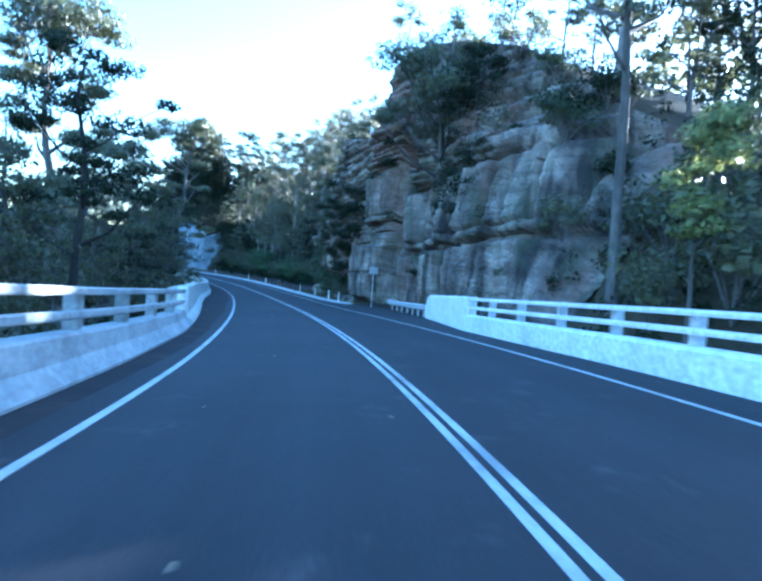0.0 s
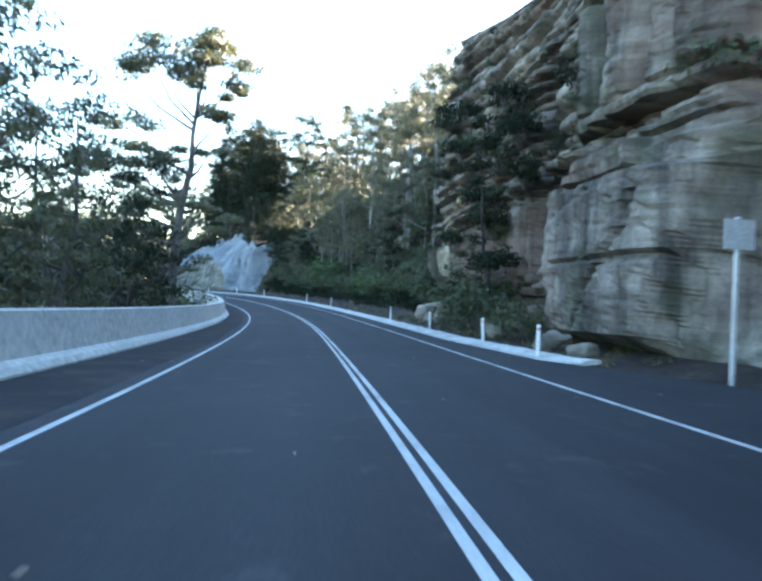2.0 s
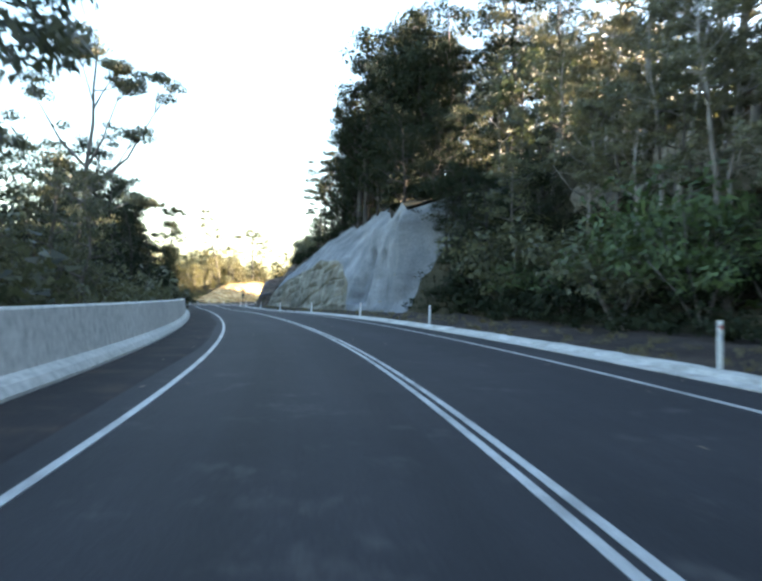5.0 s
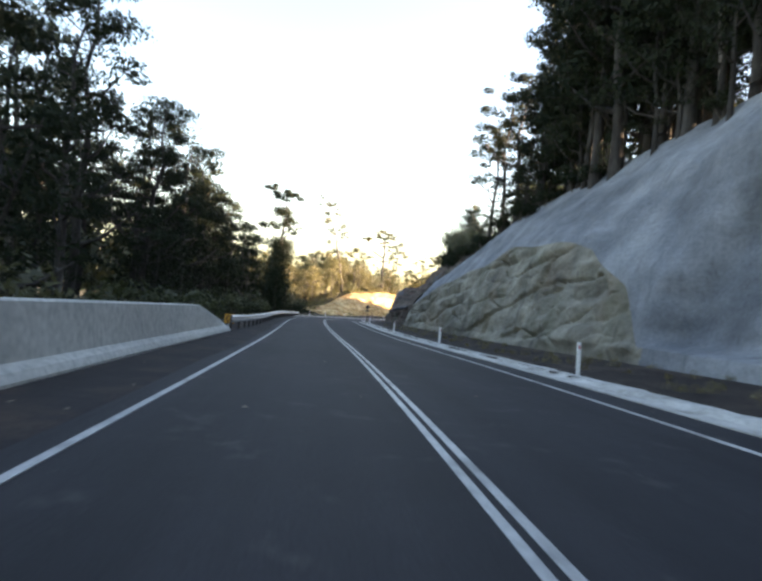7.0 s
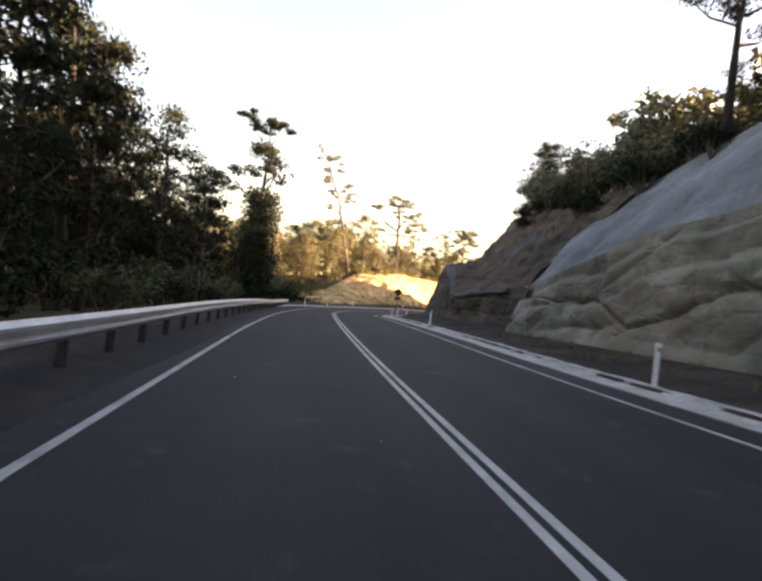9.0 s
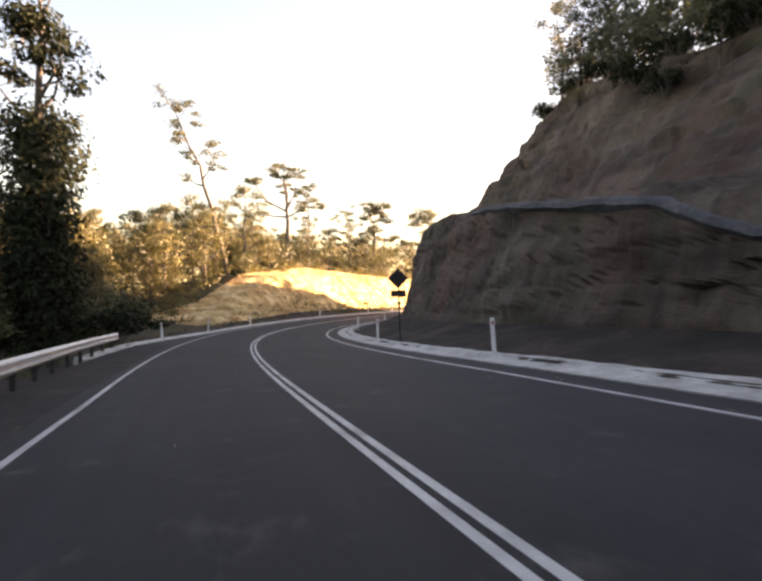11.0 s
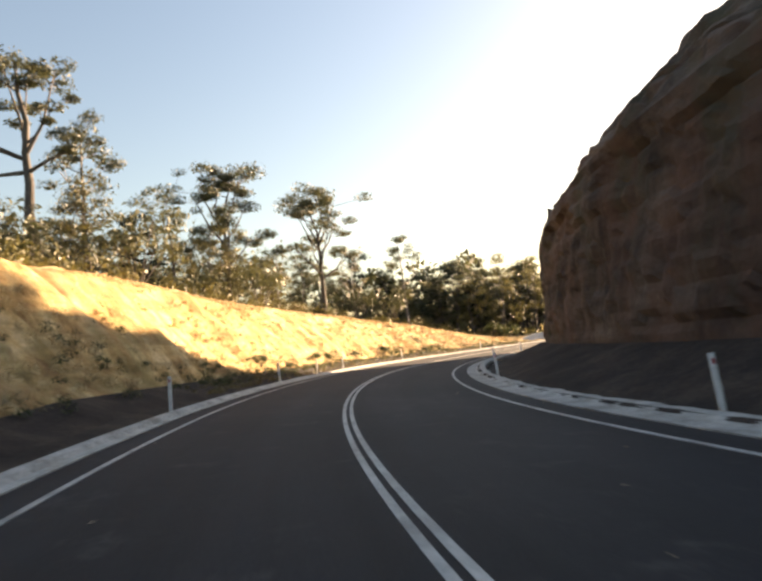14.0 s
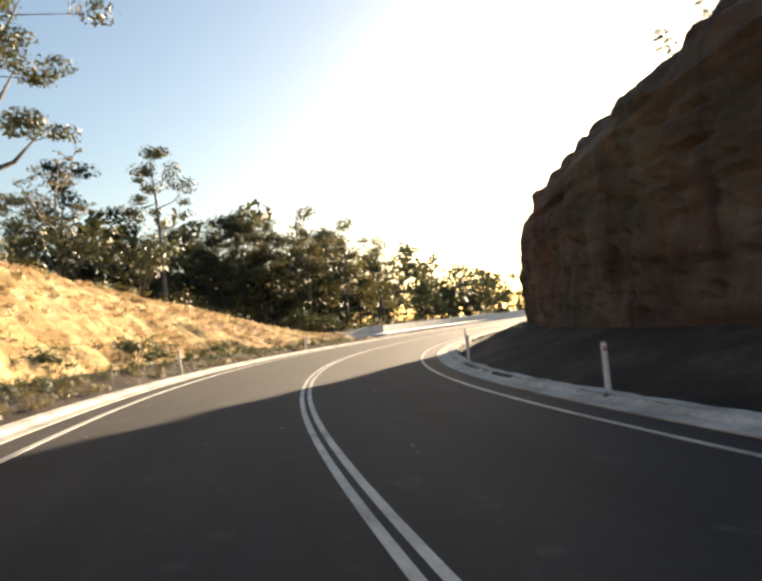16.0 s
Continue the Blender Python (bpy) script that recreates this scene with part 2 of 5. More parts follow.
# ---- the line of the road: bend (per km), grade and crossfall along its length ----
BEND = [13.22, 10.63, 8.05, 5.47, 3.14, 1.65, 1.54, 1.42, 1.95, 3.52, 4.96, 6.73, 7.70, 6.65, 4.60, 2.85, 1.68, 0.95, 0.50, 0.12, -0.49, -1.18, -1.39, -1.31, -2.63, -6.12, -9.73, -11.76, -12.12, -11.53, -11.37, -10.95, -11.80, -13.84, -15.49, -15.0, -9.5, -5.0, -3.0, -3.0, -3.0, -3.0, -3.0, -3.0, -3.0, -3.0]
GRADE = [-0.0418, -0.0386, -0.0377, -0.0199, 0.0101, 0.0035, -0.0087, 0.0049, -0.0137, 0.0014, 0.0117, 0.0026, 0.0069, 0.0086, 0.0096, 0.0101]
CROSSFALL = [0.0202, 0.0260, -0.0040, 0.0159, 0.0310, 0.0388, 0.0212, 0.0122, 0.0244, -0.0151, -0.0544, -0.0604, -0.0406, -0.0282, -0.0211, -0.0178]
LANE_LEFT = [3.15, 3.10, 3.32, 3.36, 3.29, 3.16, 3.09, 3.18, 3.11, 3.34, 3.42, 3.52, 3.57, 3.60, 3.62, 3.63]
LANE_RIGHT = [3.38, 3.36, 3.34, 3.37, 3.49, 3.50, 3.47, 3.47, 3.51, 3.52, 3.49, 3.49, 3.51, 3.49, 3.48, 3.47]
HEADING = 0.05884
ALONG = np.arange(-20.0, 430.5, 1.0)
_k = np.interp(ALONG, -20 + 10 * np.arange(len(BEND)), BEND) / 1000
_g = np.interp(ALONG, -20 + 30 * np.arange(len(GRADE)), GRADE)
_h = np.concatenate([[0], np.cumsum((_k[1:] + _k[:-1]) / 2)])
TURNED = _h - _h[20] + HEADING
_m = (TURNED[1:] + TURNED[:-1]) / 2
AXIS = np.stack([np.concatenate([[0], np.cumsum(f)]) for f in (-np.sin(_m), np.cos(_m), (_g[1:] + _g[:-1]) / 2)], 1)
AXIS -= AXIS[20]


def knots(s, values):
    return np.interp(s, -20 + 30 * np.arange(len(values)), values)


def place(s, d, z=0.0, fall=True):
    """World points at s metres along the road, d to the right of its centre line, z above it."""
    s, d, z = np.broadcast_arrays(*(np.asarray(a, float) for a in (s, d, z)))
    h = np.interp(s, ALONG, TURNED)
    over = np.where(s < -20, s + 20, np.where(s > 430, s - 430, 0))
    x = np.interp(s, ALONG, AXIS[:, 0]) + d * np.cos(h) - over * np.sin(h)
    y = np.interp(s, ALONG, AXIS[:, 1]) + d * np.sin(h) + over * np.cos(h)
    up = np.interp(s, ALONG, AXIS[:, 2]) + z
    if fall:
        up = up + knots(s, CROSSFALL) * np.clip(d, -6, 6)
    return np.stack([x, y, up], -1)


def facing(s):
    return math.degrees(np.interp(s, ALONG, TURNED))


def spot(s, d, z=0.0, turn=0.0):
    x, y, up = place(s, d, z)
    return pose(x, y, up, 0, 0, facing(s) + turn)


def lattice(a, b, seed):
    n = (a.astype(np.int64) * 374761393 + b.astype(np.int64) * 668265263 + seed * 974711) & 0x7FFFFFFF
    n = ((n ^ (n >> 13)) * 1274126177) & 0x7FFFFFFF
    return ((n ^ (n >> 16)) & 0xFFFF) / 65535.0


def value_noise(a, b, seed=0, octaves=3):
    """Smooth noise about 0, one unit wide."""
    total, size = 0.0, 1.0
    for o in range(octaves):
        i, j = np.floor(a), np.floor(b)
        u, v = a - i, b - j
        u, v = u * u * (3 - 2 * u), v * v * (3 - 2 * v)
        f = (lattice(i, j, seed + o) * (1 - u) + lattice(i + 1, j, seed + o) * u) * (1 - v) + (lattice(i, j + 1, seed + o) * (1 - u) + lattice(i + 1, j + 1, seed + o) * u) * v
        total = total + size * (f - 0.5)
        a, b, size = a * 2.03 + 5.1, b * 2.03 + 3.7, size * 0.5
    return total


def facets(a, b, seed, crack=0.1):
    """Broken blocks, one unit wide: each cell tilts and stands out by itself, with a crack round it."""
    i, j = np.floor(a), np.floor(b)
    near, second = np.full(a.shape, 9.0), np.full(a.shape, 9.0)
    out = np.zeros(a.shape)
    for di in (-1, 0, 1):
        for dj in (-1, 0, 1):
            ci, cj = i + di, j + dj
            x, y = a - ci - lattice(ci, cj, seed), b - cj - lattice(ci, cj, seed + 1)
            far = np.hypot(x, y)
            face = lattice(ci, cj, seed + 2) - 0.5 + x * (lattice(ci, cj, seed + 3) - 0.5) + y * (lattice(ci, cj, seed + 4) - 0.5)
            closer = far < near
            second = np.where(closer, near, np.minimum(second, far))
            out = np.where(closer, face, out)
            near = np.minimum(near, far)
    return out - 0.5 * np.exp(-((second - near) / crack) ** 2)


def mesh_ob(name, verts, faces, mat, parent=None, label="", smooth=False):
    me = bpy.data.meshes.new(name)
    me.from_pydata([tuple(v) for v in np.asarray(verts, float)], [], [tuple(int(i) for i in f) for f in faces])
    me.materials.append(mat)
    if smooth:
        me.polygons.foreach_set("use_smooth", [True] * len(me.polygons))
    me.update()
    ob = new(name, me)
    if parent is not None:
        ob.parent = parent
    if label:
        ob["label"] = label
    return ob


def grid_faces(rows, cols, closed=False):
    i, j = np.meshgrid(np.arange(rows - 1), np.arange(cols if closed else cols - 1), indexing="ij")
    i, j = i.ravel(), j.ravel()
    k = (j + 1) % cols
    return np.stack([i * cols + j, i * cols + k, (i + 1) * cols + k, (i + 1) * cols + j], 1)


def sweep(name, s_values, section, mat, parent=None, label="", closed=True, smooth=False, fall=True):
    """A cross-section, a function of s giving (d, z) points, carried along the road."""
    rings = [np.array(section(s), float) for s in s_values]
    n = len(rings[0])
    V = np.concatenate([place(s, r[:, 0], r[:, 1], fall) for s, r in zip(s_values, rings)])
    F = [tuple(f) for f in grid_faces(len(rings), n, closed)]
    if closed:
        F += [tuple(range(n))[::-1], tuple(range((len(rings) - 1) * n, len(rings) * n))]
    ob = mesh_ob(name, V, F, mat, parent, label, smooth)
    if mat is ASPHALT:
        flat = np.concatenate([np.stack([r[:, 0], np.full(n, s)], 1) for s, r in zip(s_values, rings)])
        at = np.array([lp.vertex_index for lp in ob.data.loops])
        ob.data.uv_layers.new(name="across_along").data.foreach_set("uv", flat[at].ravel())
    return ob


def part(name, bm, mat, parent, label=""):
    me = bpy.data.meshes.new(name)
    bm.to_mesh(me)
    bm.free()
    me.materials.append(mat)
    ob = new(name, me)
    ob.parent = parent
    if label:
        ob["label"] = label
    return ob


def box_bm(x0, x1, y0, y1, z0, z1, bevel=0.0):
    bm = bmesh.new()
    bmesh.ops.create_cube(bm, size=1.0, matrix=Matrix.Translation(((x0 + x1) / 2, (y0 + y1) / 2, (z0 + z1) / 2)) @ Matrix.Diagonal((x1 - x0, y1 - y0, z1 - z0, 1)))
    if bevel:
        bmesh.ops.bevel(bm, geom=bm.edges[:], offset=bevel, segments=2, affect="EDGES")
    return bm


def root(name, m, label, category, group=""):
    ob = new(name)
    ob.empty_display_size = 0.2
    ob.matrix_basis = m
    return tagged(ob, label, category, group)


def setting(ob, label=""):
    return tagged(ob, label, kind="structure")


def span(a, b, step):
    return np.linspace(a, b, max(2, int(round((b - a) / step)) + 1))


# ---- cross-sections of the land on both sides: (d, z) from the road's edge outwards ----
RIGHT, LEFT = [], []


def right(s, *points):
    RIGHT.append((s, np.array(points, float)))


def left(s, *points):
    LEFT.append((s, np.array(points, float)))


right(-60, (4.6, -0.3), (8, -1.5), (12, -2), (18, 1), (30, 5), (60, 9))
right(16, (5.2, -0.2), (8.5, -0.8), (10.5, 0.5), (14, 3), (20, 6), (60, 8))
right(24, (6.0, -0.1), (8.8, -0.3), (10.5, 1.5), (13, 5), (18, 8), (60, 9))
right(28, (6.4, 0), (9.2, 0), (9.6, 4), (10.8, 8.5), (14, 11), (60, 9.5))
right(37.6, (7.2, 0), (8.2, 0), (8.3, 4.3), (9.6, 11), (14.2, 17), (60, 11))
right(39.5, (7.2, 0), (9.0, 0), (9.1, 4.5), (9.8, 11.5), (14, 18), (60, 12))
right(46, (7.0, 0), (9.4, 0.1), (9.3, 6), (9.9, 14), (12.6, 20.5), (60, 14))
right(51, (5.9, 0), (8.3, 0.2), (8.3, 6), (8.8, 14.5), (10.9, 21.8), (60, 16))
right(56.5, (5.5, 0), (8.0, 0.2), (7.9, 6), (8.0, 15.5), (9.6, 21.4), (60, 17))
right(58.5, (5.5, 0), (8.6, 0.3), (9.0, 6), (9.4, 13), (11.2, 18.5), (60, 18))
right(70, (5.6, 0), (8.6, 0.3), (9.0, 7), (9.5, 13), (11.4, 18), (60, 19))
right(79, (5.7, 0), (9.3, 0.4), (9.0, 5), (9.2, 13.5), (10.4, 19.5), (60, 26))
right(82, (5.8, 0), (11.4, 0.5), (14.5, 5), (16, 11), (18, 16), (60, 26))
right(95, (5.9, 0), (12.5, 0.3), (16, 3.5), (24, 9), (34, 15), (60, 24))
right(128, (5.9, 0), (10.5, 0.4), (14, 3.5), (22, 9), (32, 15), (60, 24))
right(138.5, (6, 0), (9.2, 0.4), (12, 4), (18, 10), (26, 14), (60, 22))
right(140.5, (6, 0), (8.8, 0.3), (8.9, 0.5), (9.2, 6.6), (9.6, 7.6), (60, 18))
right(143, (6, 0), (8.9, 0.3), (9.0, 0.6), (9.5, 7.2), (10.0, 8.5), (60, 18))
right(147, (6, 0), (9.1, 0.3), (9.2, 0.7), (10.3, 7.4), (11.3, 9.3), (60, 18))
right(152.5, (6, 0), (9.3, 0.3), (9.4, 0.8), (11.4, 7.8), (13.2, 10.3), (60, 19))
right(157, (6, 0), (9.5, 0.3), (9.6, 0.9), (12.2, 8.2), (14.7, 11.1), (60, 19))
right(159.5, (6, 0), (9.6, 0.3), (10.4, 3.2), (12.8, 8.4), (15.5, 11.6), (60, 19))
right(164, (6, 0), (9.6, 0.3), (11, 5.2), (13.6, 8.6), (16.9, 12.4), (60, 19))
right(176, (6, 0), (9.6, 0.3), (11, 6.2), (13.5, 8.8), (17, 12.2), (60, 17))
right(187, (6, 0), (9.4, 0.3), (10.9, 5.5), (12.8, 8.0), (15.5, 10.8), (60, 15))
right(203, (5.9, 0), (8.4, 0.2), (9.2, 2.6), (11.5, 5.2), (15, 8.5), (60, 13))
right(215, (5.7, 0), (8.2, 0.4), (8.4, 2.1), (10.2, 2.9), (15.8, 9.3), (60, 13))
right(218.8, (5.7, 0), (8.2, 0.45), (8.5, 2.3), (10.8, 3.6), (16.4, 9.6), (60, 13.2))
right(222.5, (5.65, 0), (8.25, 0.5), (9.0, 3.5), (11.2, 4.2), (16.9, 10.0), (60, 13.5))
right(230, (5.6, 0), (8.3, 0.6), (9.7, 4.8), (12.3, 5.1), (17.9, 11.0), (60, 14))
right(245, (5.5, 0), (8.4, 0.8), (10.7, 6.6), (14.0, 6.9), (18.9, 14.1), (60, 18))
right(270, (5.4, 0), (8.5, 0.9), (9.9, 7.6), (13.9, 9.1), (21.0, 17.0), (50, 20))
right(286, (5.4, 0), (8.5, 0.9), (9.1, 7.4), (11.4, 9.8), (19.1, 16.5), (50, 20))
right(300, (5.4, 0), (8.5, 0.9), (9.0, 6.9), (10.6, 8.3), (19.7, 14.0), (46, 20))
right(312, (5.4, 0), (8.5, 0.9), (8.6, 6.1), (11.0, 8.4), (20.2, 14.1), (42, 19))
right(334, (5.4, 0), (8.5, 0.9), (8.6, 4.9), (11.3, 8.4), (20.2, 14.2), (28, 18))
right(342, (5.4, 0), (8.4, 0.9), (8.7, 4.9), (11.6, 8.7), (18.6, 15.2), (27, 18))
right(356, (5.4, 0), (8.4, 0.9), (8.7, 4.6), (11.6, 7.8), (18.4, 15.6), (27, 18))
right(370, (5.4, 0), (8.4, 0.9), (8.8, 3.5), (11.5, 5), (19, 10), (27, 13))
right(384, (5.4, 0), (8.4, 0.6), (8.8, 2), (11.5, 3), (18, 4.5), (42, 7))
right(440, (5.4, 0), (8.4, 0.4), (8.8, 1.5), (11.5, 2), (18, 3), (42, 4))


left(-60, (-4.5, -0.3), (-5, -2.5), (-9, -5), (-18, -8), (-40, -12), (-130, -14))
left(18, (-4.7, -0.3), (-5.5, -2.0), (-9, -4.5), (-18, -7), (-40, -11), (-130, -14))
left(30, (-5.3, -0.3), (-6.5, -1.6), (-11, -3.5), (-20, -6), (-40, -10), (-130, -14))
left(152, (-5.4, -0.3), (-7, -1.2), (-12, -2.5), (-20, -4), (-40, -7), (-130, -12))
left(170, (-5.6, -0.1), (-8, -0.5), (-12, -0.9), (-20, -1.5), (-40, -3), (-130, -8))
left(238, (-5.8, -0.1), (-8, -0.3), (-12, -0.5), (-20, -1), (-40, -2), (-130, -7))
left(264, (-5.4, 0.0), (-8, 0.0), (-11, 0.2), (-16, 0.6), (-40, 0.5), (-130, -6))
left(272, (-5.4, 0.0), (-7.2, 0.3), (-10, 2.0), (-14, 2.2), (-24, 1.8), (-130, -6))
left(280, (-5.4, 0.1), (-6.8, 0.6), (-10, 4.6), (-14, 5.2), (-24, 4.4), (-130, -5))
left(293, (-5.4, 0.1), (-6.6, 0.5), (-10, 5.0), (-14, 6.5), (-24, 6), (-130, -4))
left(320, (-5.2, 0.1), (-6.4, 0.4), (-10, 4.1), (-14, 5.1), (-24, 5), (-130, -4))
left(333, (-5.2, 0.1), (-6.4, 0.3), (-10, 2.7), (-14, 3.9), (-24, 4), (-130, -4))
left(345, (-5.2, 0.1), (-6.4, 0.1), (-10, 1.0), (-14, 1.2), (-24, 1.5), (-130, -4))
left(440, (-6.5, 0.0), (-7.5, 0.0), (-10, -0.5), (-14, -1), (-24, -2), (-130, -6))


def section_at(table, s):
    ss = [t[0] for t in table]
    i = min(max(int(np.searchsorted(ss, s, side="right")) - 1, 0), len(ss) - 2)
    u = min(max((s - ss[i]) / (ss[i + 1] - ss[i]), 0), 1)
    p = table[i][1] * (1 - u) + table[i + 1][1] * u
    if table is RIGHT and 158.5 < s < 203:
        # the sprayed concrete ends in a wavy edge on the rock
        wave = (0.07 * math.sin(s * 0.23) + 0.025 * math.sin(s * 0.71 + 2)) * min(1, (s - 158.5) / 4, (203 - s) / 3)
        p[2] = p[2] + (p[3] - p[1]) * wave * 0.6
    return p


def land(s, d):
    """Height of the land over the road's centre line at (s, d)."""
    p = section_at(RIGHT if d > 0 else LEFT, s)
    dd, zz = np.abs(p[:, 0]), p[:, 1]
    return float(np.interp(abs(d), np.maximum.accumulate(dd), zz))


def divide(p, counts):
    out = [p[0]]
    for a, b, n in zip(p[:-1], p[1:], counts):
        out += [a + (b - a) * (k + 1) / n for k in range(n)]
    return np.array(out)


def terrain(name, table, s0, s1, step, first, last, counts, mat, rough=0.15, seed=1, smooth=True, shape=None):
    """One stretch of land between two points of the cross-sections, with an uneven surface."""
    S = span(s0, s1, step)
    G = np.stack([divide(section_at(table, s)[first:last + 1], counts) for s in S])
    tan = np.gradient(G, axis=1)
    nrm = np.stack([-tan[..., 1], tan[..., 0]], -1)
    nrm /= np.linalg.norm(nrm, axis=-1, keepdims=True) + 1e-9
    if table is LEFT:
        nrm = -nrm
    s_grid = np.repeat(S[:, None], G.shape[1], 1)
    along_face = np.concatenate([np.zeros((len(S), 1)), np.cumsum(np.linalg.norm(np.diff(G, axis=1), axis=-1), axis=1)], 1)
    edge = np.clip(np.minimum(along_face, along_face[:, -1:] - along_face) / 0.5, 0, 1)
    push = rough * 2 * value_noise(s_grid / 2.2, along_face / 2.2, seed, 4)
    if shape is not None:
        push = push + shape(s_grid, along_face, G[..., 1])
    G = G + nrm * (push * edge)[..., None]
    V = place(s_grid, G[..., 0], G[..., 1], True).reshape(-1, 3)
    F = grid_faces(G.shape[0], G.shape[1])
    if table is LEFT:
        F = F[:, ::-1]
    return mesh_ob(name, V, F, mat, smooth=smooth)


# ---- the large structure ----
# one sheet of ground out to the horizon, below the near land
_r = np.concatenate([np.linspace(-220, 220, 74), [260, 330, 450, 700, 1200, 2200, 4000]])
_r = np.concatenate([-_r[:73:-1], _r])
_gx, _gy = np.meshgrid(_r - 50, _r + 170, indexing="ij")
_far = np.min((_gx[..., None] - AXIS[None, None, ::6, 0]) ** 2 + (_gy[..., None] - AXIS[None, None, ::6, 1]) ** 2, -1) ** 0.5
_gz = -9 - np.clip(_far - 20, 0, 80) * 0.05 + 6 * value_noise(_gx / 90, _gy / 90, 3, 3) + np.clip(_far - 300, 0, 2500) * 0.02 * (1 + value_noise(_gx / 900, _gy / 900, 8, 3))
setting(mesh_ob("ground", np.stack([_gx, _gy, _gz], -1).reshape(-1, 3), grid_faces(len(_r), len(_r)), FOREST_FLOOR, smooth=True), "forest floor rolling away to wooded hills")

S_ROAD = span(-60, 430, 1.0)


def edge_left(s):
    return float(np.interp(s, [-60, 16, 20, 36, 46, 65, 85, 105, 150, 164, 175, 215, 240, 252, 430], [-3.9, -3.9, -4.1, -5.0, -5.3, -5.1, -4.75, -4.8, -4.8, -4.75, -5.0, -5.0, -5.4, -4.0, -4.05]))


def edge_right(s):
    return float(np.interp(s, [-60, 16, 30, 46, 52, 60, 77, 107, 150, 250, 430], [4.6, 4.6, 6.4, 7.2, 5.0, 4.5, 4.6, 4.6, 4.3, 4.15, 4.05]))


setting(sweep("road", S_ROAD, lambda s: [(edge_right(s), 0), (edge_right(s), -0.4), (edge_left(s), -0.4), (edge_left(s), 0), (-1.8, 0.004), (0, 0.006), (1.8, 0.004)], ASPHALT, smooth=False), "dark grey asphalt two-lane road")


def line(name, centre, width, s0=-60.0, s1=430.0):
    setting(sweep(name, span(s0, s1, 1.0), lambda s: [(centre(s) + width / 2, 0.001), (centre(s) + width / 2, 0.010), (centre(s) - width / 2, 0.010), (centre(s) - width / 2, 0.001)], PAINT_WHITE), "worn white painted road line")


line("edge_line_left", lambda s: -knots(s, LANE_LEFT), 0.09)
line("edge_line_right", lambda s: knots(s, LANE_RIGHT), 0.09)
line("centre_line_left", lambda s: -0.075, 0.08)
line("centre_line_right", lambda s: 0.075, 0.08)


def verge(name, table, s0, s1, inner):
    S = span(s0, s1, 1.0)
    sign = 1 if table is RIGHT else -1
    rows = []
    for s in S:
        p = section_at(table, s)
        e = inner(s)
        start = min(abs(e) - 0.4, abs(p[0, 0]) - 0.3)
        rows.append(divide(np.array([(sign * start, -0.3), p[0] - (0, 0.04), p[1], p[1] + (sign * 1.0, 0.0 if table is LEFT else -0.25)]), (2, 10, 1)))
    G = np.stack(rows)
    s_grid = np.repeat(S[:, None], G.shape[1], 1)
    lump = 0.22 * value_noise(s_grid / 1.4, G[..., 0] / 1.4, 21, 3)
    lump[:, :3] = 0
    lump[:, -2:] = 0
    G[..., 1] += lump
    F = grid_faces(*G.shape[:2])
    return setting(mesh_ob(name, place(s_grid, G[..., 0], G[..., 1]).reshape(-1, 3), F if sign > 0 else F[:, ::-1], LITTER, smooth=True), "bare dark soil verge with leaf litter")


verge("verge_right", RIGHT, -60, 430, edge_right)
verge("verge_left", LEFT, -60, 430, edge_left)

_rng = np.random.default_rng(11)
# bed heights: a massive foot, a hollow seam, jointed columns, then thin beds
_beds = [-9.0, 0.3, 4.2, 4.7, 5.2, 8.9, 9.3]
while _beds[-1] < 26:
    _beds.append(_beds[-1] + _rng.uniform(0.25, 0.7))
_beds = np.array(_beds)
_bed_out = _rng.uniform(-0.3, 0.3, len(_beds))
_bed_out[:6] = (0.1, 0.25, -0.5, 0.1, 0.2, -0.4)
_bed_wide = _rng.uniform(1.8, 5.5, len(_beds))
_bed_wide[:6] = (4.0, 5.2, 1.3, 2.6, 2.1, 2.0)


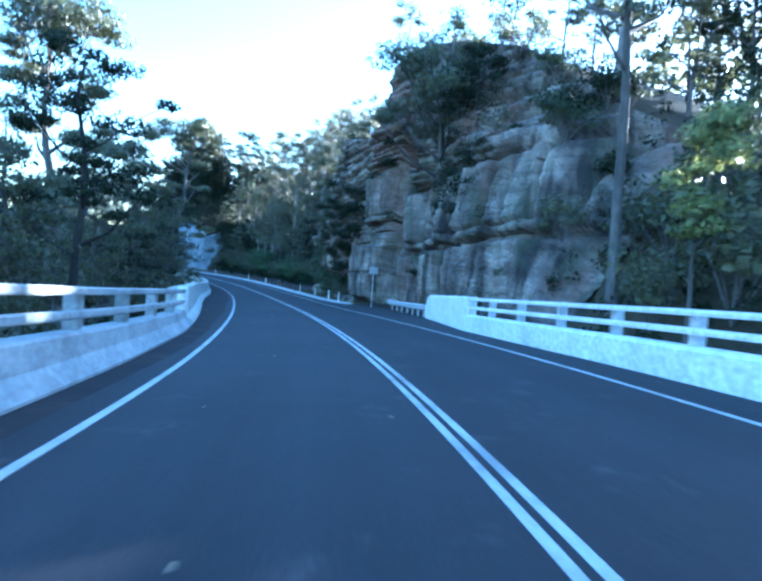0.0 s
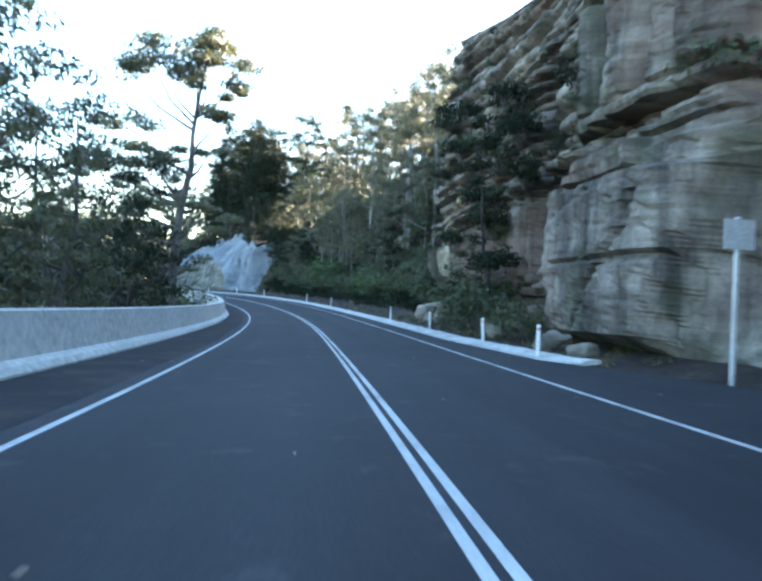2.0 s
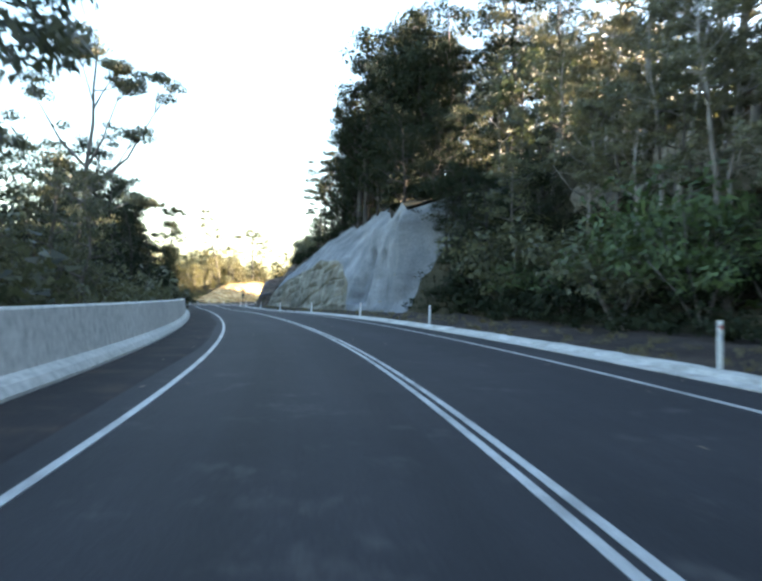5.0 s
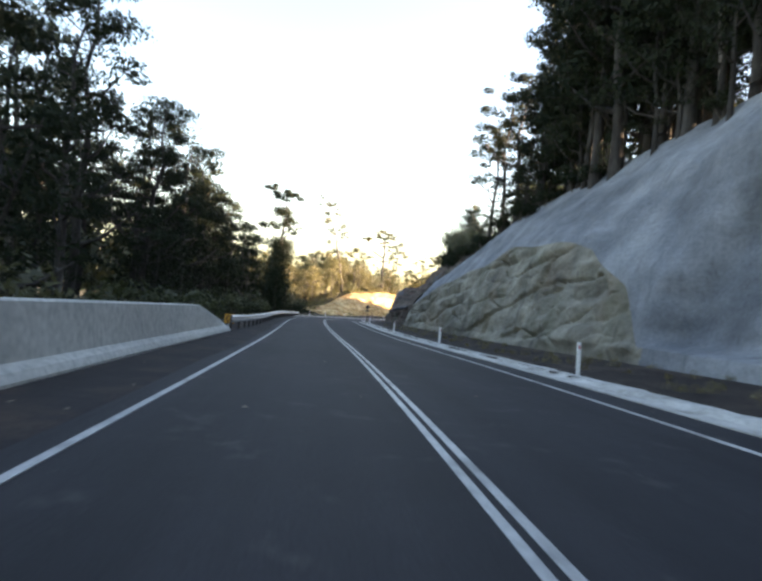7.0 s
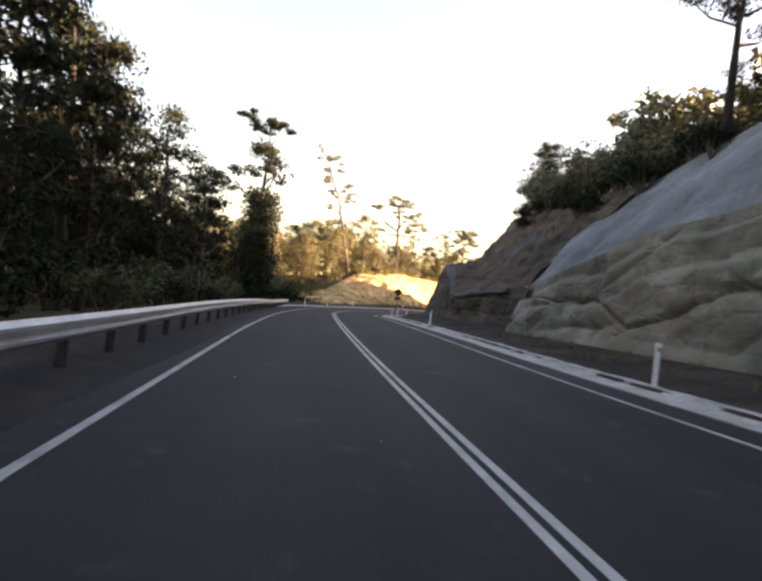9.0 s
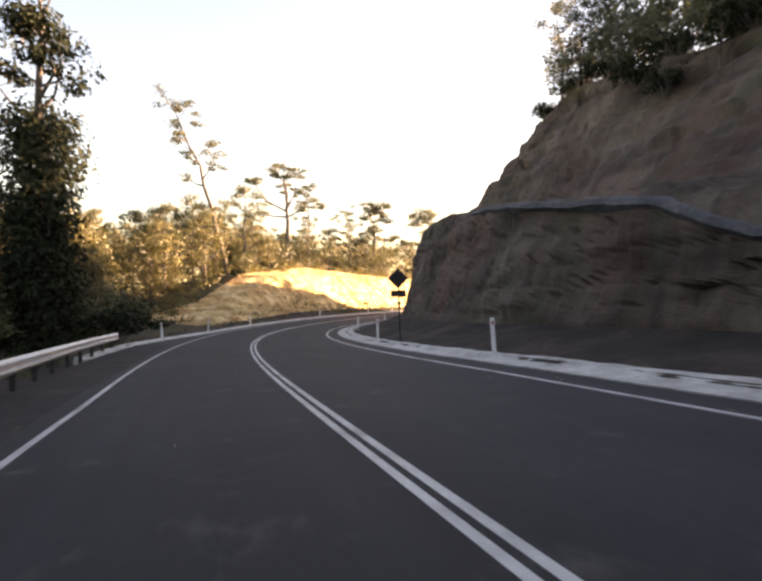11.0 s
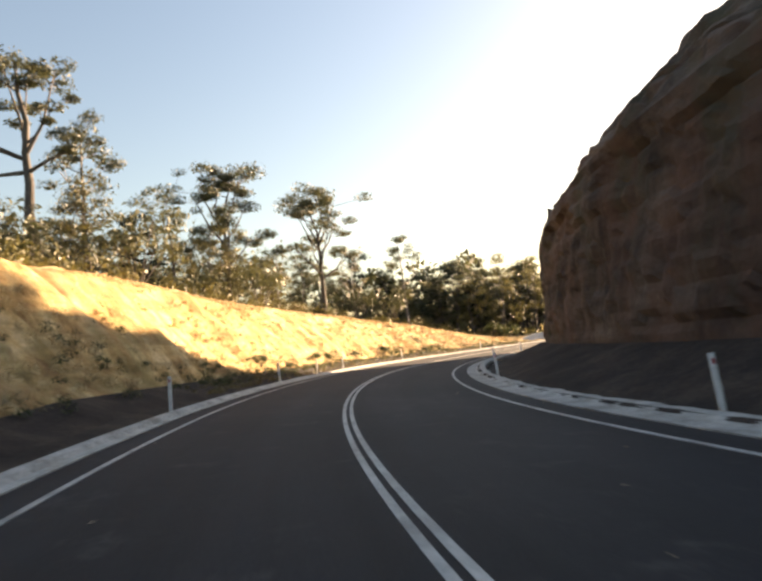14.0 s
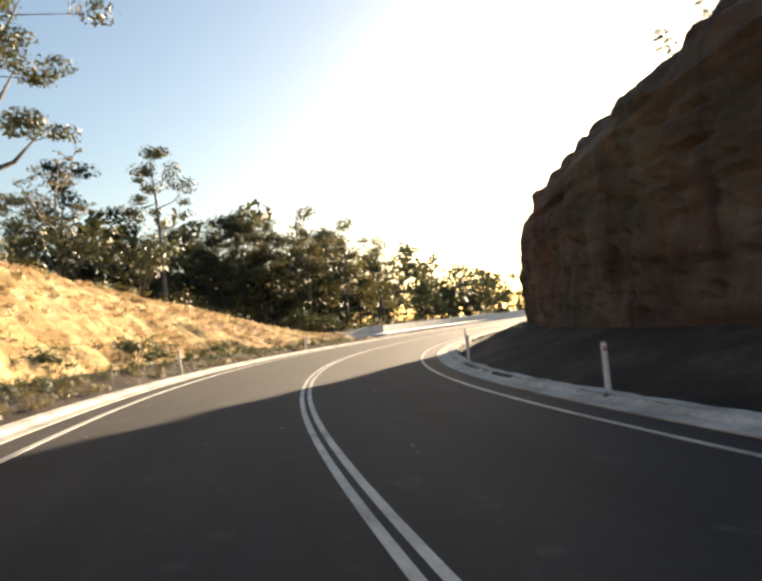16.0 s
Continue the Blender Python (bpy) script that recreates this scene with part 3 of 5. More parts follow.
def bedded(s, along, z):
    """Sandstone beds cut into blocks by upright joints: massive foot, columns, thin ledges above."""
    w = z + np.interp(s, [30, 47, 50, 57.2, 58.4, 82], [0, 0, -2.6, -2.6, 2.4, 4.0]) + 0.5 * value_noise(s / 30, z * 0, 31, 2) + 0.05 * value_noise(s / 0.9, z / 0.9, 32, 2)
    i = np.clip(np.searchsorted(_beds, w) - 1, 0, len(_beds) - 2)
    low, high = _beds[i], _beds[i + 1]
    gap = np.minimum(w - low, high - w)
    thin = i > 5
    # dark open seams between the beds, deeper here and there
    out = _bed_out[i] - np.where(thin, 0.75, 0.3) * np.exp(-(gap / np.where(thin, 0.1, 0.09)) ** 2) * (0.25 + lattice(i, np.floor(s / 2.5), 33))
    c = (s + 0.3 * value_noise(s * 0, z / 1.5, 34, 2)) / _bed_wide[i] + lattice(i, i, 35) * 3
    cell = np.floor(c)
    joint = np.minimum(c - cell, 1 - c + cell) * _bed_wide[i]
    deep = np.where(i == 4, 1.1, np.where(thin, 0.25, 0.3))
    out = out + np.where(thin, 0.35, 0.4) * (lattice(cell, i, 36) - 0.5) - deep * np.exp(-(joint / np.where(i == 4, 0.3, 0.1)) ** 2) * (lattice(cell, i, 37) > 0.35)
    # big upright clefts
    for centre, wide, cut in ((36.0, 0.5, 1.2), (43.5, 1.0, 1.6), (48.8, 0.9, 1.6), (62.5, 0.8, 1.2), (70.0, 0.7, 0.9)):
        out = out - cut * np.exp(-((s - centre + 0.6 * value_noise(z / 2, z * 0, 38)) / wide) ** 2) * np.clip((14 - z) / 3, 0, 1)
    # the great block that stands out at the foot, with a slanting crack
    rag = 0.5 * value_noise(s / 1.1, z / 1.1, 30, 3)
    block = np.minimum.reduce([s - 50.0 + 0.35 * (z - 3), 56.2 - s, 5.1 - z]) + 0.4 * rag
    out = out + 1.1 * np.clip(block / 0.2, 0, 1) - 0.45 * np.exp(-((s - 52.2 + 0.9 * (z - 3) + rag) / 0.1) ** 2) * (z < 4.4)
    # thin ledges between the block and the brow above it
    shelf = np.floor(z / 0.38 + 0.2 * value_noise(s / 3, z / 3, 29, 2))
    ledges = np.clip((s - 49.3) / 0.4, 0, 1) * np.clip((57.0 - s) / 0.4, 0, 1) * (z > 5.1) * (z < 6.9)
    out = out + ledges * (0.75 * (lattice(shelf, np.floor(s / 3.1), 28) - 0.35) - 0.25 * (np.abs(z / 0.38 - shelf - 0.5) > 0.38))
    # hollow under the far corner
    out = out - 2.2 * np.exp(-((s - 76.5) / 3.0) ** 2 - ((z - 1.9) / 0.9) ** 2)
    out = out + 0.16 * facets(s / 2.6, w / 3.5, 45, 0.05) + 0.09 * facets(s / 0.9, w / 0.4, 46, 0.12)
    return out + 0.05 * value_noise(s / 0.45, z / 0.3, 39, 2)


def scar(s, along, z):
    """A fresh break in the corner of the cliff, standing a little over the old face."""
    inside = 1.7 - np.abs(s - 76.0 + 0.25 * (z - 4)) - 0.35 * np.abs(z - 4.4) + 0.7 * value_noise(s / 0.9, z / 0.9, 47, 2)
    return bedded(s, along, z) + np.where(inside > 0, 0.07, -0.7)


setting(terrain("cliff", RIGHT, 23, 82.0, 0.22, 1, 4, (46, 76, 64), SANDSTONE, 0.06, 5, False, bedded), "bedded grey-brown sandstone cliff with dark water stains")


setting(terrain("cliff_scar", RIGHT, 23 + 218 * 59 / 268, 82.0, 59 / 268, 1, 4, (46, 76, 64), FRESH_STONE, 0.06, 5, False, scar), "fresh cream-yellow break in the sandstone cliff corner")


def drilled(s, along, z):
    """A blasted face: half-round drill marks, flat ledges along the beds, broken corners."""
    along = along * np.clip((203 - s) / -2, 0, 1)
    warp = z + 0.5 * value_noise(s / 9, z / 5, 43, 2) - 0.03 * s
    bed = np.floor(warp / 0.85)
    rise = warp / 0.85 - bed
    ledge = 0.42 * (lattice(bed, np.floor(s / 7 + 3 * lattice(bed, bed, 49)), 44) - 0.5) - 0.16 * np.exp(-(np.minimum(rise, 1 - rise) / 0.09) ** 2)
    marks = 0.07 * np.abs(np.sin(s * 3.1 + 0.6 * value_noise(s / 4, z / 6, 41, 2))) * np.clip((6 - z) / 2, 0, 1)
    lumps = 0.3 * value_noise(s / 4, z / 2.2, 42, 3) + 0.16 * facets(s / 1.7, warp / 1.0, 48, 0.06) + 0.08 * value_noise(s / 0.6, z / 0.4, 40, 2)
    return (ledge * np.clip((z - 3.5) / 3, 0.25, 1) - marks + lumps) * np.clip(along / 0.5, 0, 1)


def broken(s, along, z):
    """Massive broken rock: large tilted slabs parted by dipping cracks, with worn ledges along the beds."""
    along = along * np.clip((204 - s) / 2, 0, 1)
    u, w = s + 0.9 * value_noise(s / 3, z / 3, 51, 2), z + 0.16 * s + 0.7 * value_noise(s / 6, z / 6, 52, 2)
    bed = w / 1.25 + 0.6 * value_noise(s / 3.5, z / 2.2, 54, 3)
    part = bed - np.floor(bed)
    here = np.clip(3 * value_noise(s / 3.2, np.floor(bed) * 3.3, 55, 1) + 0.3, 0, 1)
    ledge = 0.3 * np.interp(part, [0, 0.15, 0.6, 0.72, 1.0], [0, 0.3, 1.0, 0.9, 0]) * here
    crack = np.abs(bed - np.round(bed)) * 1.25
    split = np.clip(4 * value_noise(s / 4, np.round(bed) * 3.3, 56, 1) - 0.2, 0, 1)
    out = 0.34 * facets(u / 6.5, w / 2.3, 53, 0.06) + 0.06 * facets(u / 1.7, w / 0.7, 58, 0.1) + 0.12 * value_noise(s / 1.2, z / 0.8, 57, 3)
    return (out + ledge - 0.12 - 0.2 * np.exp(-(crack / 0.17) ** 2) * split) * np.clip(along / 0.5, 0, 1)


def sprayed(s, along, z):
    """Concrete sprayed over broken ground: soft swells, and a scooped hollow with a stepped rim next to the rock."""
    out = (0.36 * value_noise(s / 5, along / 5, 61, 2) + 0.07 * value_noise(s / 1.3, along / 1.3, 62, 3)) * np.clip((204 - s) / 2, 0, 1)
    for cs, cz, ws, wz, cut in ((153.0, 2.2, 3.8, 4.0, 1.0), (143.2, 6.6, 1.6, 1.3, 0.35), (146.0, 2.5, 2.0, 3.0, 0.4)):
        r = np.hypot((s - cs) / ws, (z - cz) / wz) + 0.12 * value_noise(s / 1.1, z / 0.7, 63, 2)
        out = out - cut * np.clip((1.0 - r) / 0.34, 0, 1)
    return out


setting(terrain("hillside_near", RIGHT, -60, 24, 1.5, 1, 4, (2, 4, 4), FOREST_FLOOR, 0.5, 6), "shaded forest slope with litter")
setting(terrain("hillside_forest", RIGHT, 81.5, 139, 1.0, 1, 4, (6, 8, 8), FOREST_FLOOR, 0.6, 7), "steep shaded forest slope with litter")
OUTCROP = [(83, np.array([(19.0, 3.0), (20.5, 14.0), (25.0, 17.0)])), (92, np.array([(19.6, 5.0), (20.6, 17.5), (26.0, 20.0)])), (104, np.array([(22.0, 7.0), (23.0, 20.0), (28.5, 22.0)])),
           (114, np.array([(23.5, 9.0), (24.6, 20.5), (30.0, 22.5)])), (124, np.array([(25.0, 10.0), (26.2, 19.0), (31.0, 21.0)])), (131, np.array([(26.5, 11.0), (28.0, 16.5), (32.0, 18.5)]))]
setting(terrain("rock_outcrop", OUTCROP, 83, 131, 0.3, 0, 2, (60, 12), SANDSTONE, 0.1, 19, False, bedded), "bedded sandstone outcrop among the hillside trees")
setting(terrain("batter_rock_face", RIGHT, 156.5, 204, 0.13, 1, 2, (58,), BATTER_ROCK, 0.15, 8, False, broken), "yellowish broken rock face beside the road")
setting(terrain("batter_foot", RIGHT, 138.7, 157, 0.45, 1, 2, (3,), SHOTCRETE, 0.1, 9), "grey sprayed concrete at the foot of the slope")
setting(terrain("shotcrete_slope", RIGHT, 138.7, 204, 0.3, 2, 4, (26, 14), SHOTCRETE, 0.16, 10, True, sprayed), "grey sprayed-concrete slope above the rock")
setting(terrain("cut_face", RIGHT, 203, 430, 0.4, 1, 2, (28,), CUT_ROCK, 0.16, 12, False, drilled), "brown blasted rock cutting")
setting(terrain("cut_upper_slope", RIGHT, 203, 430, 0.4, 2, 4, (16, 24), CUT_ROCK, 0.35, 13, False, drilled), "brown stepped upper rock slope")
setting(terrain("hilltop_right", RIGHT, -60, 430, 3.0, 4, 5, (9,), FOREST_FLOOR, 0.6, 14), "wooded hilltop above the road")
def hill_back(s):
    d, z = section_at(RIGHT, s)[5]
    return [(d - 0.5, z), (d + 6, z - 8), (d + 13, -16)]


setting(sweep("hill_back_right", span(-60, 430, 3.0), hill_back, FOREST_FLOOR, closed=False), "far side of the wooded hill")
setting(terrain("valley_left", LEFT, -60, 264, 2.0, 1, 5, (4, 5, 6, 9), FOREST_FLOOR, 0.3, 15), "wooded valley side falling away below the road")


def raked(s, along, z):
    return 0.3 * value_noise((s + 0.4 * along) / 0.8, along / 2.6, 71, 3) + 0.12 * value_noise(s / 0.5, along / 0.5, 73, 2) + 0.3 * value_noise(s / 6, along / 3, 72, 2)


setting(terrain("straw_bank", LEFT, 263, 350, 0.25, 1, 3, (24, 16), STRAW, 0.08, 16, True, raked), "straw-mulched cut bank in low golden sun")
setting(terrain("bank_top", LEFT, 263, 350, 1.5, 3, 5, (6, 10), FOREST_FLOOR, 0.3, 17), "scrubby ground on top of the bank")
setting(terrain("land_far_left", LEFT, 349, 430, 2.0, 1, 5, (3, 3, 5, 8), FOREST_FLOOR, 0.3, 18), "wooded ground beyond the bank")


# ---- kerbs, wall, bridge rails, guard rails ----


def lining(s):
    d, z = section_at(RIGHT, s)[2]
    end = 0.4 * min(1.0, (238 - s) / 10)
    w = 0.06 * math.sin(s * 0.57) + 0.025 * math.sin(s * 1.9 + 1) + 0.015 * math.sin(s * 5.1)
    return [(d + 0.7, z - 0.3), (d + 0.7, z + 0.45 * end + w), (d + 0.35, z + 0.28 * end + w), (d - 0.12, z + 0.1 * end + w), (d - 0.2, z - 0.12 + w), (d, z - 0.3)]


setting(sweep("bench_lining", span(206, 238, 0.5), lining, OLD_SHOTCRETE), "grey sprayed-concrete drain along the rock bench")
setting(sweep("shoulder_left", span(-60, 240, 0.5), lambda s: [(edge_left(s) + 0.02, 0.002), (edge_left(s) + 0.02, 0.014), (-knots(s, LANE_LEFT) - 0.42 - 0.1 * math.sin(s * 0.31) * math.sin(s * 0.13), 0.007), (-knots(s, LANE_LEFT) - 0.36 - 0.1 * math.sin(s * 0.31) * math.sin(s * 0.13), 0.002)][::-1], SHOULDER), "dirty asphalt shoulder strewn with brown litter")


def kerb_section(e, sign):
    return [(e, -0.2), (e, 0.02), (e + sign * 0.42, 0.015), (e + sign * 0.55, 0.08), (e + sign * 0.85, 0.1), (e + sign * 0.9, 0.07), (e + sign * 0.9, -0.3)]


setting(sweep("kerb_right", span(51, 430, 0.5), lambda s: [(d + (0.07 * math.sin(s * 2.1) * math.sin(s * 0.7 + 1) + 0.05 * math.sin(s * 5.3) if d > edge_right(s) + 0.8 else 0), z) for d, z in kerb_section(edge_right(s), 1)][::-1], KERB_CONCRETE), "pale concrete kerb and gutter")
setting(sweep("kerb_left", span(232, 430, 1.0), lambda s: [(d * 0.55 + edge_left(s) * 0.45, z) for d, z in kerb_section(edge_left(s), -1)], KERB_CONCRETE), "pale concrete kerb")


def kerb_debris(s):
    """A thin broken line of dark grit and leaves caught against the kerb's step."""
    e = edge_right(s)
    at = np.array([s])
    n = float(np.clip(0.45 + 1.3 * value_noise(at / 1.9, at * 0, 71, 2)[0] + 0.9 * value_noise(at / 0.35, at * 0, 72, 2)[0], 0, 1))
    return [(e + 0.53 - 0.05 * n, 0.045 + 0.02 * n), (e + 0.54, 0.06 + 0.02 * n), (e + 0.56, 0.075 + 0.016 * n), (e + 0.57 + 0.06 * n, 0.08 + 0.013 * n), (e + 0.57 + 0.04 * n, 0.04), (e + 0.5, 0.0)][::-1]


tagged(sweep("kerb_debris", span(150, 340, 0.2), kerb_debris, LITTER), "dark grit and leaf litter caught along the kerb", "leaf litter", kind="stuff")


def wall_section(s):
    e = edge_left(s)
    top = float(np.interp(s, [19, 158.3, 163.5, 164.5], [1.04, 1.04, 0.5, 0.36]))
    low = min(0.24, top - 0.01)
    return [(e, -0.3), (e, 0.05), (e - 0.08, min(0.16, low)), (e - 0.24, low), (e - 0.36, top - 0.03), (e - 0.39, top), (e - 0.72, top), (e - 0.75, top - 0.03), (e - 0.78, -2.0)]


setting(sweep("wall_left", np.concatenate([span(18.9, 158.3, 1.0), span(159, 164.5, 0.5)]), wall_section, CONCRETE), "smooth pale concrete road barrier wall with a sloped toe")

railing = root("bridge_railing", Matrix.Identity(4), "weathered concrete bridge kerb with grey steel rails on posts", "bridge railing", "bridge railings")


def rail_top(s):
    return float(np.interp(s, [-60, 4, 18.8], [1.18, 1.18, 1.02]))


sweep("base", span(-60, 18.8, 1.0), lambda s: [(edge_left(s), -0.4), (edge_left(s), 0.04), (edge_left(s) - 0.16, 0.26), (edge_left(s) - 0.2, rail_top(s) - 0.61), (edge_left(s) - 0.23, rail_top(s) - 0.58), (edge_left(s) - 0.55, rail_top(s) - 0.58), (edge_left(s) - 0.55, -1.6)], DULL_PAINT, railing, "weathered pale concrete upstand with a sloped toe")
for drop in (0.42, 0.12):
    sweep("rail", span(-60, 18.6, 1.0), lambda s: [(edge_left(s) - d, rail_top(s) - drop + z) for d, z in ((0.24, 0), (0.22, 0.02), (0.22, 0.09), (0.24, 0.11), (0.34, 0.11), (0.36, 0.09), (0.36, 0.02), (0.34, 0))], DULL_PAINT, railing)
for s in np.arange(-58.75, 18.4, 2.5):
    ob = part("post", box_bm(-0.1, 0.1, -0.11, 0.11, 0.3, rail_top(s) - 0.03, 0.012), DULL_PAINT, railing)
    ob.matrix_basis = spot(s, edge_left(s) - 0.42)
part("end_post", box_bm(-0.14, 0.14, -0.16, 0.16, 0.0, 1.05, 0.02), WHITE_PAINT, railing, "white-painted end post").matrix_basis = spot(18.6, edge_left(18.6) - 0.3)


def edge_block(s):
    return float(np.interp(s, [-60, 16, 21, 31], [4.5, 4.5, 4.65, 6.2]))


railing = root("bridge_railing", Matrix.Identity(4), "white concrete bridge parapet with two steel rails", "bridge railing", "bridge railings")
sweep("base", span(-60, 20.6, 1.0), lambda s: [(edge_block(s), -1.6), (edge_block(s), 0.5), (edge_block(s) + 0.05, 0.55), (edge_block(s) + 0.4, 0.55), (edge_block(s) + 0.4, -1.6)][::-1], WHITE_PAINT, railing, "white-painted concrete parapet")
for z0 in (0.74, 1.03):
    sweep("rail", span(-60, 20.8, 1.0), lambda s: [(edge_block(s) + d, z) for d, z in ((0.10, z0), (0.09, z0 + 0.05), (0.10, z0 + 0.1), (0.24, z0 + 0.1), (0.25, z0 + 0.05), (0.24, z0))][::-1], WHITE_PAINT, railing)
for s in np.arange(-58.0, 20.0, 2.4):
    ob = part("post", box_bm(-0.09, 0.09, -0.1, 0.1, 0.5, 1.12, 0.01), GALVANISED, railing)
    ob.matrix_basis = spot(s, edge_block(s) + 0.32)
sweep("end_block", span(20.6, 31, 0.5), lambda s: [(edge_block(s), -0.3), (edge_block(s), min(1.12, 0.55 + (31 - s) * 0.9)), (edge_block(s) + 0.05, min(1.17, 0.6 + (31 - s) * 0.9)), (edge_block(s) + 0.4, min(1.17, 0.6 + (31 - s) * 0.9)), (edge_block(s) + 0.4, -0.3)][::-1], WHITE_PAINT, railing, "solid white-painted end block")


W_PROFILE = [(0.0, 0.0), (0.015, 0.03), (0.08, 0.06), (0.08, 0.10), (0.015, 0.135), (0.015, 0.175), (0.08, 0.21), (0.08, 0.25), (0.015, 0.28), (0.0, 0.31)]


def guard_rail(label, offset, s0, s1, top, sign, post_mat):
    ob = root("guard_rail", Matrix.Identity(4), label, "guard rail", "guard rails")

    def sec(s):
        d0 = offset(s)
        ring = [(d0 - sign * x, top - 0.31 + z) for x, z in face_pts] + [(d0 - sign * (x - 0.012), top - 0.31 + z) for x, z in face_pts[::-1]]
        return ring if sign < 0 else ring[::-1]

    face_pts = W_PROFILE
    sweep("beam", span(s0, s1, 0.8), sec, GALVANISED, ob, "corrugated galvanised beam")
    for s in np.arange(s0 + 0.6, s1, 2.0):
        p_ob = part("post", box_bm(-0.05, 0.05, -0.07, 0.07, -0.3, top - 0.02, 0.006), post_mat, ob)
        p_ob.matrix_basis = spot(s, offset(s) + sign * 0.1)
    return ob


def rail_left_line(s):
    return float(np.interp(s, [164, 168, 178, 205, 222, 238], [-4.9, -4.6, -4.35, -4.35, -4.75, -5.7]))


guard_rail("galvanised corrugated guard rail on steel posts", rail_left_line, 164.8, 238, 0.68, -1, DARK_STEEL)
guard_rail("short galvanised guard rail flaring off the bridge parapet", lambda s: float(np.interp(s, [30, 38, 46.5], [6.25, 7.2, 8.0])), 30.2, 46.5, 0.66, 1, GALVANISED)


def marker_board(m):
    ob = root("hazard_marker", m, "small yellow hazard board with black chevrons on a guard rail end", "road sign")
    board = part("board", box_bm(-0.21, 0.21, -0.01, 0.01, 0.27, 0.7, 0.008), SIGN_YELLOW, ob, "yellow board")
    part("post", box_bm(-0.04, 0.04, 0.012, 0.07, -0.3, 0.7, 0.005), GALVANISED, ob)
    for x in (-0.09, 0.09):
        bm = bmesh.new()
        pts = ((0.07, 0.3), (0.13, 0.3), (0.02, 0.485), (0.13, 0.67), (0.07, 0.67), (-0.04, 0.485))
        bm.faces.new([bm.verts.new((x + a - 0.04, -0.014, z)) for a, z in pts])
        part("chevron", bm, SIGN_BLACK, board, "black chevron")
    return ob


marker_board(spot(166.0, -5.05, 0.0, 8))


def patched(s, along, z):
    """The drilled slope again, standing proud where concrete was sprayed on it."""
    inside = np.minimum.reduce([s - 217.3 - 0.87 * (z - 5.3), 221.0 + 0.87 * (z - 5.3) - s, z - 5.2, 7.9 - z]) + 0.2 * value_noise(s / 1.2, along / 1.2, 92, 2)
    return drilled(s, along, z) + np.where(inside > 0, 0.09, -0.6)


_step = 227 / 568
setting(terrain("sprayed_patch", RIGHT, 203 + 27 * _step, 203 + 55 * _step, _step, 2, 4, (16, 24), OLD_SHOTCRETE, 0.35, 13, False, patched), "grey sprayed-concrete patch on the slope")


def board_sign(m):
    ob = root("road_sign", m, "grey-backed road sign on a thin steel pole", "road sign")
    part("pole", box_bm(-0.035, 0.035, -0.035, 0.035, -0.3, 3.1, 0.01), GALVANISED, ob)
    part("board", box_bm(-0.36, 0.36, -0.055, -0.038, 2.5, 3.05, 0.006), GALVANISED, ob, "bare metal back of the board")
    return ob


board_sign(spot(47.25, 6.9, 0.0, 10))


def boulder(seed, size):
    """A squared, worn sandstone block."""
    bm = bmesh.new()
    bmesh.ops.create_cube(bm, size=1.0)
    bmesh.ops.subdivide_edges(bm, edges=bm.edges[:], cuts=5, use_grid_fill=True)
    for v in bm.verts:
        q = v.co.copy()
        v.co *= 0.62 + 0.38 * (0.5 / max(q.length, 0.01))
        v.co += 0.14 * noise.noise_vector(q * 1.7 + Vector((seed * 3.1, 0, 0))) + 0.04 * noise.noise_vector(q * 6 + Vector((0, seed, 0)))
        v.co.x *= size
        v.co.y *= size * 0.8
        v.co.z *= size * 0.62
    me = bpy.data.meshes.new("boulder")
    bm.to_mesh(me)
    bm.free()
    me.materials.append(BOULDER_STONE)
    return tagged(new("boulder", me), "pale weathered sandstone boulder at the slope foot", "boulder", "boulders")


_b = random.Random(3)
for k, (s, d, size) in enumerate(((79.6, 10.3, 1.9), (78.4, 9.2, 1.5), (76.4, 8.4, 1.9), (74.2, 7.8, 2.1), (75.2, 9.3, 2.3), (72.4, 7.4, 1.2), (77.2, 8.2, 0.8), (54.5, 6.5, 1.0), (52.5, 6.5, 0.7), (61.0, 7.0, 0.9), (64.5, 7.2, 0.7),
                                  (104.5, 10.2, 0.8), (118.0, 10.8, 0.7), (121.0, 19.5, 4.0), (124.5, 20.5, 4.6), (127.5, 22.0, 3.6), (112.0, 20.0, 3.4), (130.5, 18.0, 2.8), (98.0, 21.0, 4.2), (135.0, 12.0, 1.4))):
    _ob = boulder(k, size)
    x, y, z = place(s, d, land(s, d) + size * 0.16)
    _ob.matrix_basis = pose(x, y, z, _b.uniform(-12, 12), _b.uniform(-12, 12), _b.uniform(0, 360))


def back_sign(m):
    ob = root("warning_sign", m, "diamond warning sign with a small plate, seen from its dark back", "road sign")
    part("pole", box_bm(-0.025, 0.025, -0.025, 0.025, -0.3, 2.75, 0.008), DARK_STEEL, ob)
    bm = box_bm(-0.28, 0.28, -0.008, 0.008, -0.28, 0.28, 0.006)
    bmesh.ops.transform(bm, matrix=Matrix.Translation((0, 0.04, 2.42)) @ Matrix.Rotation(radians(45), 4, "Y"), verts=bm.verts)
    part("diamond", bm, SIGN_BLACK, ob, "dark back of the diamond board")
    part("plate", box_bm(-0.3, 0.3, 0.032, 0.048, 1.72, 1.97, 0.006), SIGN_BLACK, ob, "dark back of the plate")
    return ob


back_sign(spot(233.0, 5.45))


